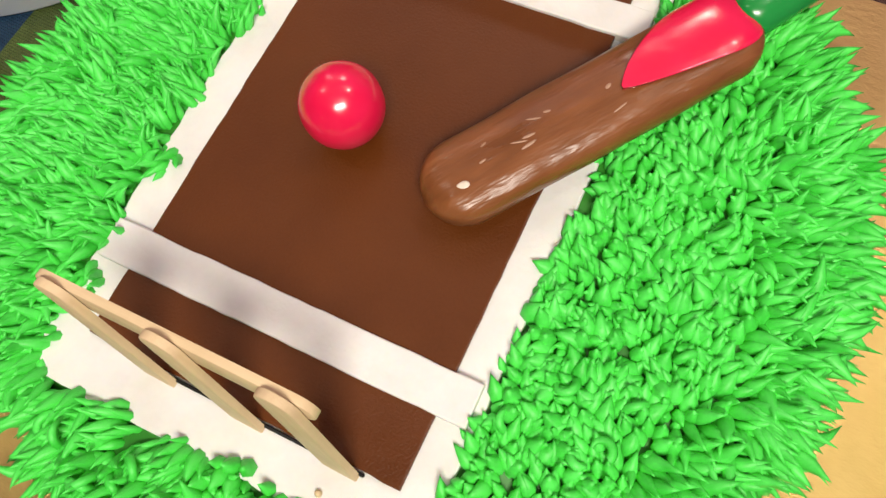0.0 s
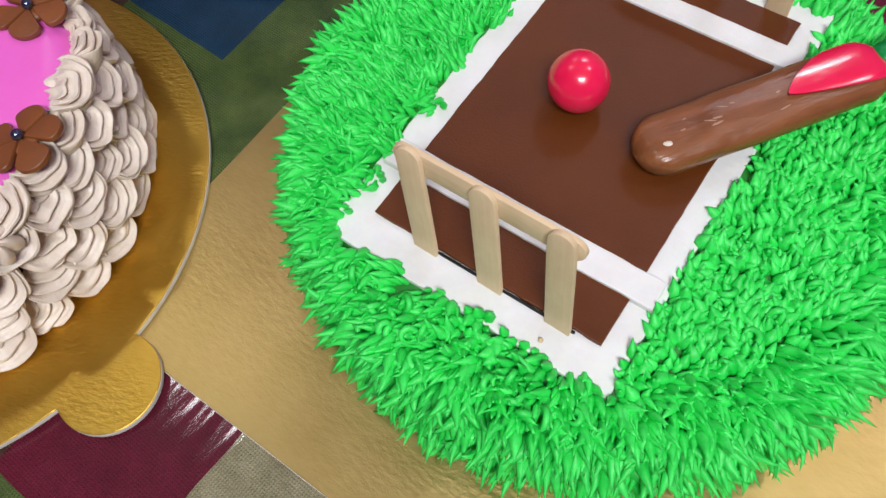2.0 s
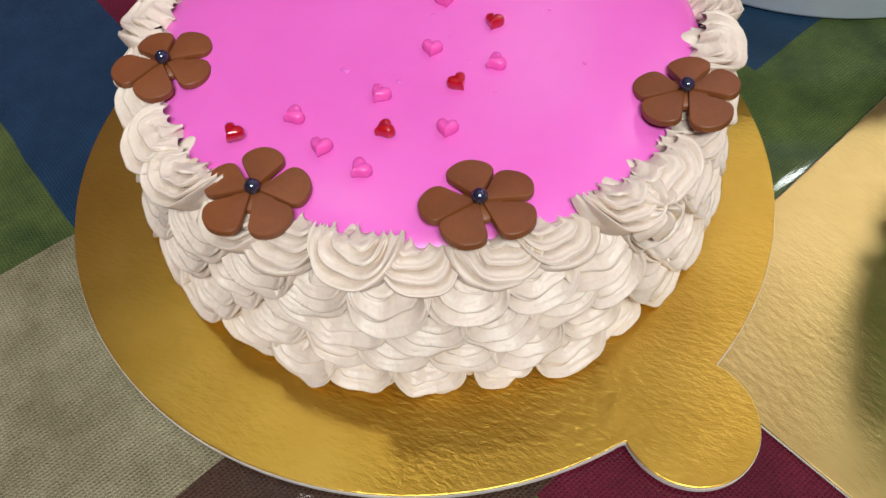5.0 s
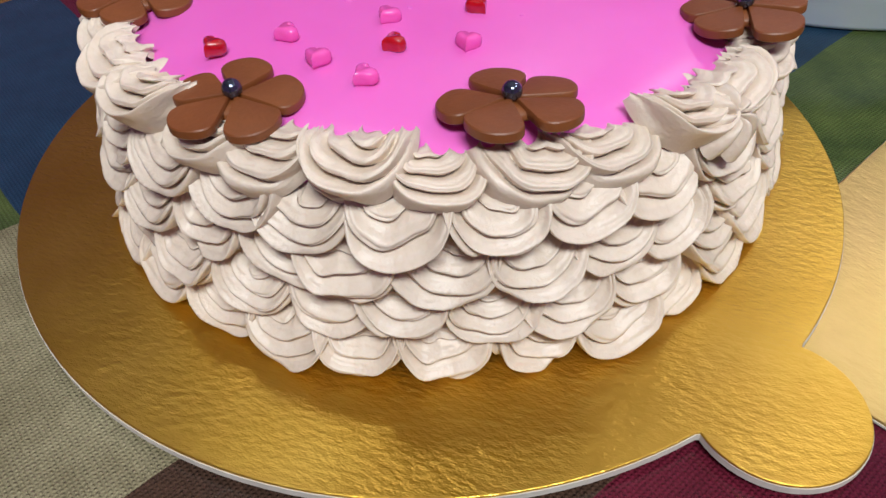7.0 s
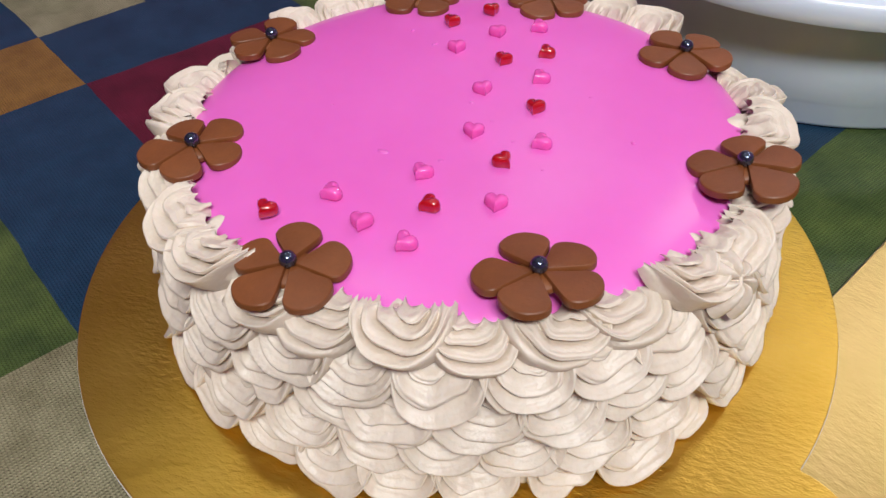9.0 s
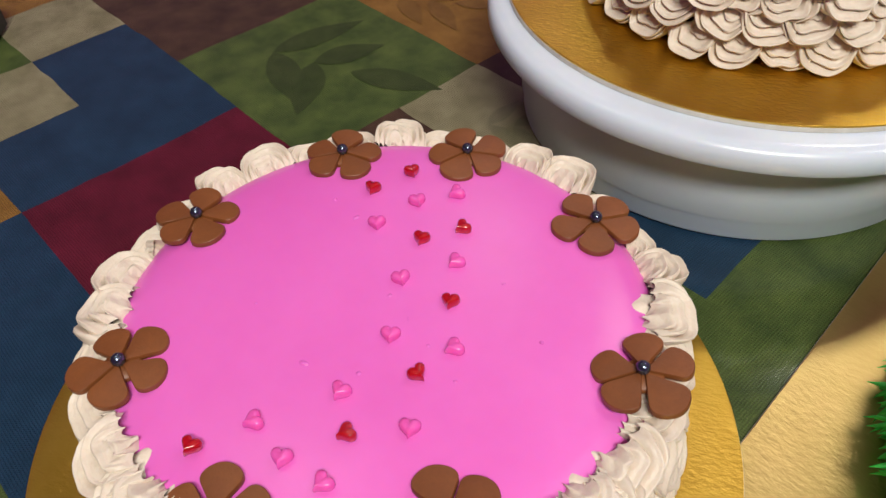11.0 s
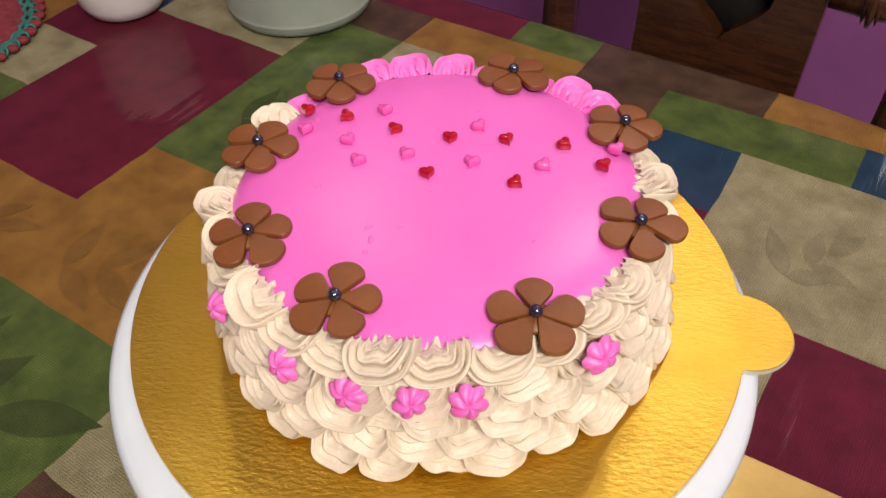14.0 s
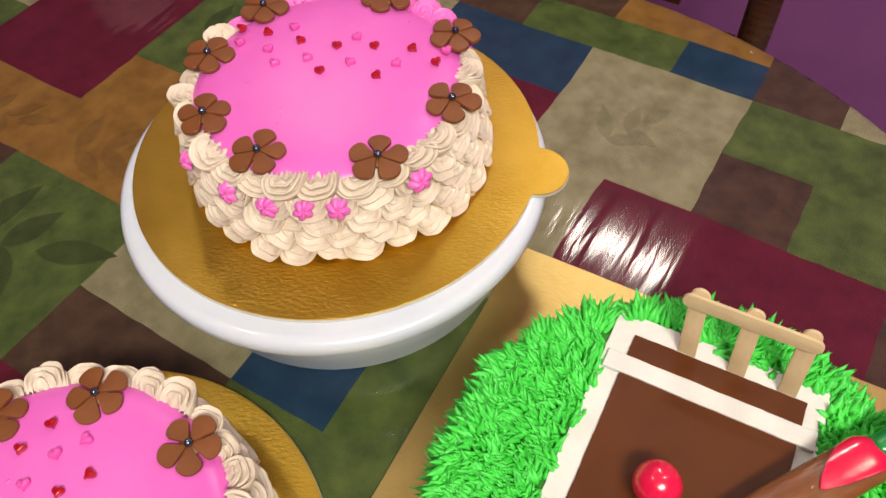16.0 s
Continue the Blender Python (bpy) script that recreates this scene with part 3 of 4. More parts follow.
def round_cake(x, y, z, r, h, per_row, rows, seed, label, flowers, pink_back=None, flare=0.0020, lip_h=0.0145):
    """A round cake: pink top, a side covered in rows of piped shells, a piped rim."""
    cake = empty("round_cake", x, y, z)
    tagged(cake, label, "cake")
    rnd = random.Random(seed)
    v, f = lathe([(0, 0), (r - 0.001, 0), (r - 0.0035, 0.002), (r - 0.0035, h - 0.014), (r - 0.006, h - 0.0095), (r - 0.008, h - 0.0085), (0, h - 0.0085)], 96)
    mesh_ob("sponge", v, f, M_SPONGE, cake, "dark chocolate sponge that shows between the shells")
    prof = [(0, h + 0.0034), (r * 0.5, h + 0.0032), (r * 0.72, h + 0.0026), (r * 0.84, h + 0.0010), (r * 0.90, h - 0.0006), (r - 0.0062, h - 0.0030), (r - 0.0042, h - 0.0060), (r - 0.0028, h - 0.0115)]
    v, f = lathe(prof, 128)
    mesh_ob("glaze", v, f, M_PINK, cake, "smooth pink glazed top")
    w = math.pi * (r + 0.004) / per_row
    step = (h - 0.0075) / rows
    forms = [shell_mesh("shell", w * rnd.uniform(1.14, 1.34), step * rnd.uniform(1.20, 1.38), 0.0122 * rnd.uniform(0.88, 1.14), rnd.choice((2.9, 3.4, 3.9)), seed * 10 + k) for k in range(11)]
    lips = [shell_mesh("rim_shell", w * rnd.uniform(1.16, 1.32), lip_h * rnd.uniform(0.94, 1.06), 0.0100 * rnd.uniform(0.9, 1.1), rnd.choice((2.9, 3.4, 3.9)), seed * 30 + k, 0.55) for k in range(9)]
    crests = [frill_mesh("crest", w * rnd.uniform(0.72, 0.9), 0.0024 * rnd.uniform(0.9, 1.1), rnd.choice((2, 3)), seed * 40 + k) for k in range(6)]
    for me in forms + lips + crests:
        me.materials.append(M_CREAM)
    pink_lips = [me.copy() for me in lips[:4]]
    for me in pink_lips:
        me.materials.clear()
        me.materials.append(M_PINK_CREAM)
    for row in range(rows):
        for k in range(per_row):
            a = 2 * math.pi * (k + 0.5 * (row % 2) + rnd.uniform(-0.10, 0.10)) / per_row
            ob = new("shell", rnd.choice(forms))
            ob.parent = cake
            zz = 0.0006 + step * row + (rnd.uniform(0.0, 0.0006) if row == 0 else rnd.uniform(-0.0013, 0.0013))
            rr = r - 0.0040 + flare * (rows - 1 - row) / rows
            ob.matrix_basis = pose(rr * math.cos(a), rr * math.sin(a), zz, rnd.uniform(0, 7) if row else rnd.uniform(0, 3), rnd.uniform(-15, 15) if row else rnd.uniform(-5, 5), math.degrees(a) - 90 + rnd.uniform(-5, 5)) @ Matrix.Diagonal((rnd.choice((-1, 1)) * rnd.uniform(0.96, 1.1), rnd.uniform(0.9, 1.12), rnd.uniform(0.94, 1.08), 1))
    for k in range(per_row):
        a = 2 * math.pi * (k + 0.5 * (rows % 2) + rnd.uniform(-0.08, 0.08)) / per_row
        deg = math.degrees(a) % 360
        under = min(abs((deg - math.degrees(math.atan2(fy - y, fx - x)) + 180) % 360 - 180) for fx, fy in flowers) < 12
        is_pink = pink_back and pink_back[0] < deg < pink_back[1]
        back = 12 < deg < 192
        lip = new("rim_shell", rnd.choice(pink_lips if is_pink else lips))
        lip.parent = cake
        if is_pink:
            tagged(lip, "pink piped cream shell")
        out, up, tip, plump = (0.0042, -0.0095, rnd.uniform(60, 72), 1.12) if back else (0.0014, -0.0066, rnd.uniform(44, 54), 1.0)
        lip.matrix_basis = pose((r + out) * math.cos(a), (r + out) * math.sin(a), h + up - (0.0024 if under else 0), tip, rnd.uniform(-9, 9), deg - 90 + rnd.uniform(-8, 8)) @ Matrix.Diagonal((rnd.choice((-1, 1)) * (0.90 if back else 1.0), plump * (0.75 if under else 1), rnd.uniform(0.94, 1.06) * (0.015 / lip_h if back else 1), 1))
        if not back and not under:
            crest = new("crest", rnd.choice(crests))
            crest.parent = cake
            inner = r + 0.0052 - lip_h
            crest.matrix_basis = pose(inner * math.cos(a), inner * math.sin(a), h - 0.0002, rnd.uniform(-4, 14), rnd.uniform(-8, 8), deg - 90 + rnd.uniform(-14, 14)) @ Matrix.Diagonal((rnd.choice((-1, 1)), 1, rnd.uniform(0.8, 1.15), 1))
    return cake


def specks(cake, r, h, count, seed):
    """Tiny bumps left in a glaze, each a flattened drop."""
    rnd = random.Random(seed)
    for k in range(count):
        a, d = rnd.uniform(0, 6.28), r * 0.78 * math.sqrt(rnd.random())
        bm = bmesh.new()
        bmesh.ops.create_icosphere(bm, subdivisions=2, radius=0.0009 * rnd.uniform(0.5, 1.2))
        bmesh.ops.scale(bm, vec=(rnd.uniform(0.8, 2.4), 1, 0.5), verts=bm.verts)
        ob = part("bump", bm, M_PINK, cake)
        ob.matrix_basis = pose(d * math.cos(a), d * math.sin(a), h + (0.0031 if d < 0.6 * r else 0.0020), 0, 0, rnd.uniform(0, 180))


# the two pink cakes
BX, BY, CX, CY = -0.2690, 0.1955, -0.1460, 0.4485
B_Z, C_Z = B_BOARD + 0.0031, TT + 0.0031
# the pearls in the flowers' middles
B_PEARLS = ((-0.309, 0.265), (-0.260, 0.277), (-0.205, 0.249), (-0.182, 0.185), (-0.227, 0.126), (-0.288, 0.112), (-0.340, 0.150), (-0.349, 0.217))
C_PEARLS = ((-0.192, 0.513), (-0.115, 0.519), (-0.071, 0.481), (-0.073, 0.423), (-0.112, 0.381), (-0.177, 0.387), (-0.212, 0.417), (-0.219, 0.468))
cake_b = round_cake(BX, BY, B_Z, 0.0970, 0.0585, 31, 4, 3, "round pink-topped cake with mocha cream shells on a gold board", B_PEARLS, None, 0.0040, 0.0172)
cake_c = round_cake(CX, CY, C_Z, 0.0855, 0.0535, 29, 4, 8, "round pink-topped cake with mocha and pink shells on the turntable", C_PEARLS, (22, 142), 0.0050)
specks(cake_b, 0.0970, 0.0585, 22, 5)
specks(cake_c, 0.0855, 0.0535, 18, 6)
B_TOP, C_TOP = B_Z + 0.0585, C_Z + 0.0535   # the glaze near the rim; it rises a little to the middle
star = star_mesh("star", 0.0060, 0.0042, 6)
star.materials.append(M_PINK_CREAM)
for k, deg in enumerate((216, 239, 254, 267, 278, 307)):
    a = radians(deg)
    ob = new("star", star)
    ob.parent = cake_c
    ob.matrix_basis = pose(0.0935 * math.cos(a), 0.0935 * math.sin(a), 0.0445 + 0.001 * (k % 2), -68, 25 * (k % 3 - 1), deg - 90) @ Matrix.Diagonal((0.95 + 0.15 * (k % 3), 1.2, 0.6, 1))
    tagged(ob, "small pink piped cream star")

rosette = star_mesh("rosette", 0.0100, 0.0062, 7)
rosette.materials.append(M_CREAM)
ob = new("rosette", rosette)
ob.parent = cake_b
ob.matrix_basis = pose(0.1000 * math.cos(radians(-30)), 0.1000 * math.sin(radians(-30)), 0.0560, -46, 0, -120)
tagged(ob, "cream star piped over a gap in the rim")

for k, (x, y) in enumerate(B_PEARLS):
    petal_flower(x, y, B_TOP + (0.0034 if k in (3, 4) else 0.0014), (27, 44, 64, 27, 53, 29, 66, 31)[k], -9 if k in (3, 4) else 1, math.degrees(math.atan2(y - BY, x - BX)), 0.0163)
for k, (x, y) in enumerate(C_PEARLS):
    petal_flower(x, y, C_TOP + 0.0018, (62, 42, 64, 62, 15, 4, 26, 69)[k], 2, math.degrees(math.atan2(y - CY, x - CX)), 0.0161)
hearts(((-0.278, 0.260), (-0.290, 0.247), (-0.251, 0.234), (-0.264, 0.225), (-0.246, 0.199), (-0.248, 0.169), (-0.262, 0.144), (-0.304, 0.129)),
       HEART_RED, B_TOP + 0.0030, "small glossy red sugar heart on pink glaze", "sugar hearts on the lower cake", 1)
hearts(((-0.258, 0.252), (-0.271, 0.244), (-0.282, 0.229), (-0.249, 0.217), (-0.265, 0.205), (-0.261, 0.181), (-0.240, 0.181), (-0.269, 0.157), (-0.245, 0.150), (-0.290, 0.141), (-0.277, 0.132), (-0.263, 0.128)),
       HEART_PINK, B_TOP + 0.0030, "small pink sugar heart on pink glaze", "sugar hearts on the lower cake", 2)
hearts(((-0.203, 0.491), (-0.186, 0.487), (-0.165, 0.478), (-0.142, 0.472), (-0.119, 0.471), (-0.096, 0.468), (-0.082, 0.455), (-0.150, 0.450), (-0.116, 0.445)),
       HEART_RED, C_TOP + 0.0029, "small glossy red sugar heart on pink glaze", "sugar hearts on the raised cake", 3)
hearts(((-0.202, 0.478), (-0.170, 0.491), (-0.183, 0.471), (-0.178, 0.458), (-0.159, 0.462), (-0.130, 0.480), (-0.133, 0.457), (-0.105, 0.455), (-0.076, 0.465)),
       HEART_PINK, C_TOP + 0.0029, "small pink sugar heart on pink glaze", "sugar hearts on the raised cake", 4)

# ---- the cricket cake ----
AX, AY, AR, AH = 0.0325, 0.2145, 0.1140, 0.0580
A_Z = S + 0.0015
PITCH = pose(0.0278, 0.2201, 0, 0, 0, -27.0)     # x across the pitch, y along it
A_TOP = A_Z + AH
cricket = empty("cricket_cake", AX, AY, A_Z)
tagged(cricket, "round cake piped with green cream grass round a cricket pitch", "cake")
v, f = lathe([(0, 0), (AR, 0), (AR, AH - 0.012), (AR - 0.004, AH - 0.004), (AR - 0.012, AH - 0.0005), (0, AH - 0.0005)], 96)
mesh_ob("body", v, f, M_GRASS_BASE, cricket, "green cream coating darkened for shade between the strands")
LOCAL = Matrix.Translation((-AX, -AY, -A_Z)) @ PITCH @ Matrix.Translation((0, 0, A_TOP))


def sheet_on_pitch(name, x0, y0, x1, y1, z0, z1, material, label, wave=0.0006):
    """A rolled-out sheet of fondant with soft, uneven edges."""
    def edge(ax, ay, bx, by, n):
        return [(ax + (bx - ax) * k / n + wave * noise.noise((k * 0.7 + ax * 99, ay * 77, 1.3)), ay + (by - ay) * k / n + wave * noise.noise((k * 0.7 + ay * 55, ax * 88, 4.2))) for k in range(n)]
    nx, ny = max(3, round((x1 - x0) / 0.004)), max(3, round((y1 - y0) / 0.004))
    pts = edge(x0, y0, x1, y0, nx) + edge(x1, y0, x1, y1, ny) + edge(x1, y1, x0, y1, nx) + edge(x0, y1, x0, y0, ny)
    ob = part(name, slab(pts, z0, z1, 0.0005), material, cricket, label, False)
    ob.matrix_basis = LOCAL
    return ob


sheet_on_pitch("white_sheet", -0.0570, -0.0920, 0.0550, 0.0910, -0.001, 0.0014, M_WHITE_FONDANT, "white fondant sheet under the pitch", 0.0008)
sheet_on_pitch("pitch", -0.0450, -0.0777, 0.0450, 0.0785, 0.0016, 0.0030, M_PITCH, "smooth brown chocolate fondant pitch", 0.0004)
sheet_on_pitch("crease", -0.0545, -0.0592, 0.0528, -0.0480, 0.0012, 0.0042, M_WHITE_FONDANT, "white fondant crease strip", 0.0003)
sheet_on_pitch("crease", -0.0545, 0.0535, 0.0528, 0.0642, 0.0012, 0.0042, M_WHITE_FONDANT, "white fondant crease strip", 0.0003)


# a solid black strip stands in for the shade inside the thin crack
gap_shade = part("gap_shade", box_bm(0.060, 0.0009, 0.0012, 0.0002, (0.006, -0.0785, 0.0018)), M_BLACK, cricket, "black strip painted as the shade in the gap under the stumps")
gap_shade.matrix_basis = LOCAL
bm = bmesh.new()
bmesh.ops.create_icosphere(bm, subdivisions=2, radius=0.0009)
for vert in bm.verts:
    vert.co *= 1 + 0.4 * noise.noise(vert.co * 900)
crumb = part("crumb", bm, M_STICK, None)
crumb.matrix_basis = PITCH @ pose(0.028, -0.0865, A_TOP + 0.0019)
tagged(crumb, "tiny yellow crumb on white fondant", "crumb")


def stick_bm(length, width, thick, round_low=False):
    """A flat wooden stick, its ends rounded, standing along z from 0."""
    n = 10
    r = width / 2
    pts = [(r * math.cos(math.pi * k / n), length - r + r * math.sin(math.pi * k / n)) for k in range(n + 1)]
    pts += [(-r * math.cos(math.pi * k / n), r - r * math.sin(math.pi * k / n)) for k in range(n + 1)] if round_low else [(-r, 0), (r, 0)]
    bm = slab(pts, -thick / 2, thick / 2, 0.0004)
    bmesh.ops.rotate(bm, verts=bm.verts, cent=(0, 0, 0), matrix=Matrix.Rotation(radians(90), 3, "X"))
    return bm


def wicket(y, facing, lean_x, lean_y, shift, label):
    """Three lolly sticks standing in the cake with a fourth glued across on the inner side."""
    w = empty("wicket", 0, 0, 0)
    w.matrix_basis = PITCH @ pose(shift, y, A_TOP + 0.0010)
    tagged(w, label, "wicket", "wickets on the cake")
    h = 0.0485
    for k in (-1, 0, 1):
        s = sharp(part("stump", stick_bm(h + 0.014, 0.0093, 0.0019), M_STICK, w))
        s.matrix_basis = pose(0.0257 * k, 0, -0.014, lean_y, lean_x + 0.8 * k, 0)
    bail = sharp(part("crossbar", stick_bm(0.0672, 0.0088, 0.0019, True), M_STICK, w, "flat stick glued across the stumps"))
    bail.matrix_basis = pose(0.0325 + math.sin(radians(lean_x)) * h, 0.0022 * facing - math.sin(radians(lean_y)) * (h + 0.006), h - 0.0080, lean_y, 0, 0) @ pose(0, 0, 0, 0, -90, 0)
    return w


wicket(-0.0816, 1, -9.0, -8.5, 0.0065, "three pale wooden lolly sticks as cricket stumps with a crossbar")
wicket(0.0780, -1, -5.0, -9.5, 0.0098, "three pale wooden lolly sticks as cricket stumps with a crossbar")

# ball
bm = bmesh.new()
bmesh.ops.create_uvsphere(bm, u_segments=48, v_segments=32, radius=0.0114)
for vert in bm.verts:
    vert.co *= 1 + 0.02 * noise.noise(vert.co * 90)
ball = part("cricket_ball", bm, M_RED, None)
ball.location = (0.0195, 0.2250, A_TOP + 0.0030 + 0.0113)
tagged(ball, "glossy red fondant cricket ball on the pitch", "ball")

# bat: x along it from toe to handle
bat = empty("cricket_bat", 0, 0, 0)
bat.matrix_basis = pose(0.0402, 0.1980, A_TOP + 0.0096, 0, -4.5, 26.1)
tagged(bat, "milk chocolate cricket bat with red wrap and green handle", "cricket bat")


def bar_mesh(length, width, thick, n_len=40, n_round=28, taper=0.0, power=2.6):
    """A long rounded bar along x: superellipse sections, ends rounded off."""
    verts, faces = [], []
    for a in range(n_len + 1):
        q = a / n_len
        x = length * (0.5 - 0.5 * math.cos(math.pi * q))
        e = width * 0.5
        near = min(x, length - x)
        k = math.sqrt(max(0.0, 1 - (1 - min(1, near / e)) ** 2)) if near < e else 1.0
        kz = math.sqrt(max(0.0, 1 - (1 - min(1, near / (e * 0.7))) ** 2)) if near < e * 0.7 else 1.0
        k, kz = max(k, 0.02) * (1 - taper * q), max(kz, 0.02)
        for b in range(n_round):
            t = 2 * math.pi * b / n_round
            c, s = math.cos(t), math.sin(t)
            y = math.copysign(abs(c) ** (2 / power), c) * width / 2 * k
            z = math.copysign(abs(s) ** (2 / power), s) * thick / 2 * kz
            w = 1 + 0.03 * noise.noise((x * 60, y * 60, z * 60))
            verts.append((x, y * w, z * w))
    for a in range(n_len):
        for b in range(n_round):
            i, j = a * n_round + b, a * n_round + (b + 1) % n_round
            faces.append((i, j, j + n_round, i + n_round))
    faces += [tuple(range(n_round)), tuple(range(n_len * n_round, (n_len + 1) * n_round))]
    return verts, faces


v, f = bar_mesh(0.094, 0.0232, 0.0125)
mesh_ob("blade", v, f, M_BAT, bat, "smoothed milk chocolate blade")
v, f = bar_mesh(0.040, 0.0130, 0.0120, taper=0.1, power=2.0)
handle = mesh_ob("handle", v, f, M_GREEN_FONDANT, bat, "glossy green fondant handle")
handle.matrix_basis = pose(0.088, 0.001, 0.0008, 0, -3, 2)
verts, faces, n = [], [], 18
for side in (1.0, 1.13):
    for a in range(n + 1):
        q = a / n
        x = 0.0545 + 0.0385 * q
        near = min(1.0, max(0.0, (0.094 - x) / 0.01175))
        k = math.sqrt(max(0.0, 1 - (1 - near) ** 2))
        low, high = radians(97 + 38 * q ** 0.8), radians(94 - 120 * q ** 1.05)
        for b in range(n + 1):
            t = low + (high - low) * b / n
            c, sn = math.cos(t), math.sin(t)
            verts.append((x, math.copysign(abs(c) ** (2 / 2.6), c) * 0.0110 * k * (0.99 + 0.10 * (side - 1) / 0.13), math.copysign(abs(sn) ** (2 / 2.6), sn) * 0.00625 * max(k, 0.3) * (0.98 + 0.24 * (side - 1) / 0.13)))
m = (n + 1) ** 2
for a in range(n):
    for b in range(n):
        i = a * (n + 1) + b
        faces += [(m + i, m + i + 1, m + i + n + 2, m + i + n + 1)]
    for i in (a * (n + 1), a * (n + 1) + n):
        faces += [(i, i + n + 1, m + i + n + 1, m + i)]
mesh_ob("wrap", verts, faces, M_RED, bat, "pointed red fondant wrap")
bm = bmesh.new()
bmesh.ops.create_uvsphere(bm, u_segments=16, v_segments=8, radius=0.0026)
bmesh.ops.scale(bm, vec=(1.2, 0.75, 0.16), verts=bm.verts)
scuff_rnd = random.Random(12)
for k in range(9):
    sx, sy = scuff_rnd.uniform(0.012, 0.056), scuff_rnd.uniform(-0.0065, 0.0075)
    sbm = bmesh.new()
    bmesh.ops.create_uvsphere(sbm, u_segments=10, v_segments=6, radius=0.001)
    bmesh.ops.scale(sbm, vec=(scuff_rnd.uniform(0.8, 2.6), scuff_rnd.uniform(0.25, 0.5), 0.14), verts=sbm.verts)
    scuff = part("scuff", sbm, M_SCUFF, bat, "pale scratch in the chocolate")
    scuff.matrix_basis = pose(sx, sy, 0.00625 * (1 - (abs(sy) / 0.0116) ** 2.6) ** (1 / 2.6) + 0.00002, -math.degrees(sy * 40), 0, scuff_rnd.uniform(-25, 25))
toe = part("toe_mark", bm, M_CREAM, bat, "pale scuff on the toe")
toe.matrix_basis = pose(0.0088, -0.0045, 0.0054, 16, -14, 20)
bat.location.z += 0.0005

# ---- piped grass ----
rng = np.random.default_rng(4)
SIDES, STEPS = 6, 5


def blade_points(length, width, bend, power=2.8):
    """One piped strand along z, bent towards x, drawn out to a tip."""
    pts = []
    for a in range(STEPS + 1):
        q = a / STEPS
        r = width * 0.5 * (1.0 - q ** power) * (0.85 + 0.45 * math.sin(math.pi * min(1, q * 1.4)))
        ang = bend * q
        cx, cz = length * q * math.sin(ang * 0.6), length * q * math.cos(ang * 0.6)
        if a == STEPS:
            pts.append((cx, 0, cz))
        else:
            pts += [(cx + r * math.cos(2 * math.pi * k / SIDES) * math.cos(ang), r * math.sin(2 * math.pi * k / SIDES), cz - r * math.cos(2 * math.pi * k / SIDES) * math.sin(ang)) for k in range(SIDES)]
    return pts


BLADE_FACES = [(a * SIDES + k, a * SIDES + (k + 1) % SIDES, (a + 1) * SIDES + (k + 1) % SIDES, (a + 1) * SIDES + k) for a in range(STEPS - 1) for k in range(SIDES)]
BLADE_FACES += [((STEPS - 1) * SIDES + k, (STEPS - 1) * SIDES + (k + 1) % SIDES, STEPS * SIDES) for k in range(SIDES)]
FORMS = [np.array(blade_points(1.0, w, b)) for w in (0.18, 0.22, 0.26) for b in (0.3, 0.7, 1.3)]
PLUMP = [np.array(blade_points(1.0, w, b)) for w in (0.24, 0.28, 0.33) for b in (0.2, 0.6, 1.1)]
STUBS = [np.array(blade_points(1.0, w, b, 3.0)) for w in (0.44, 0.50, 0.57) for b in (0.1, 0.5, 1.0)]
to_pitch = (PITCH.inverted())


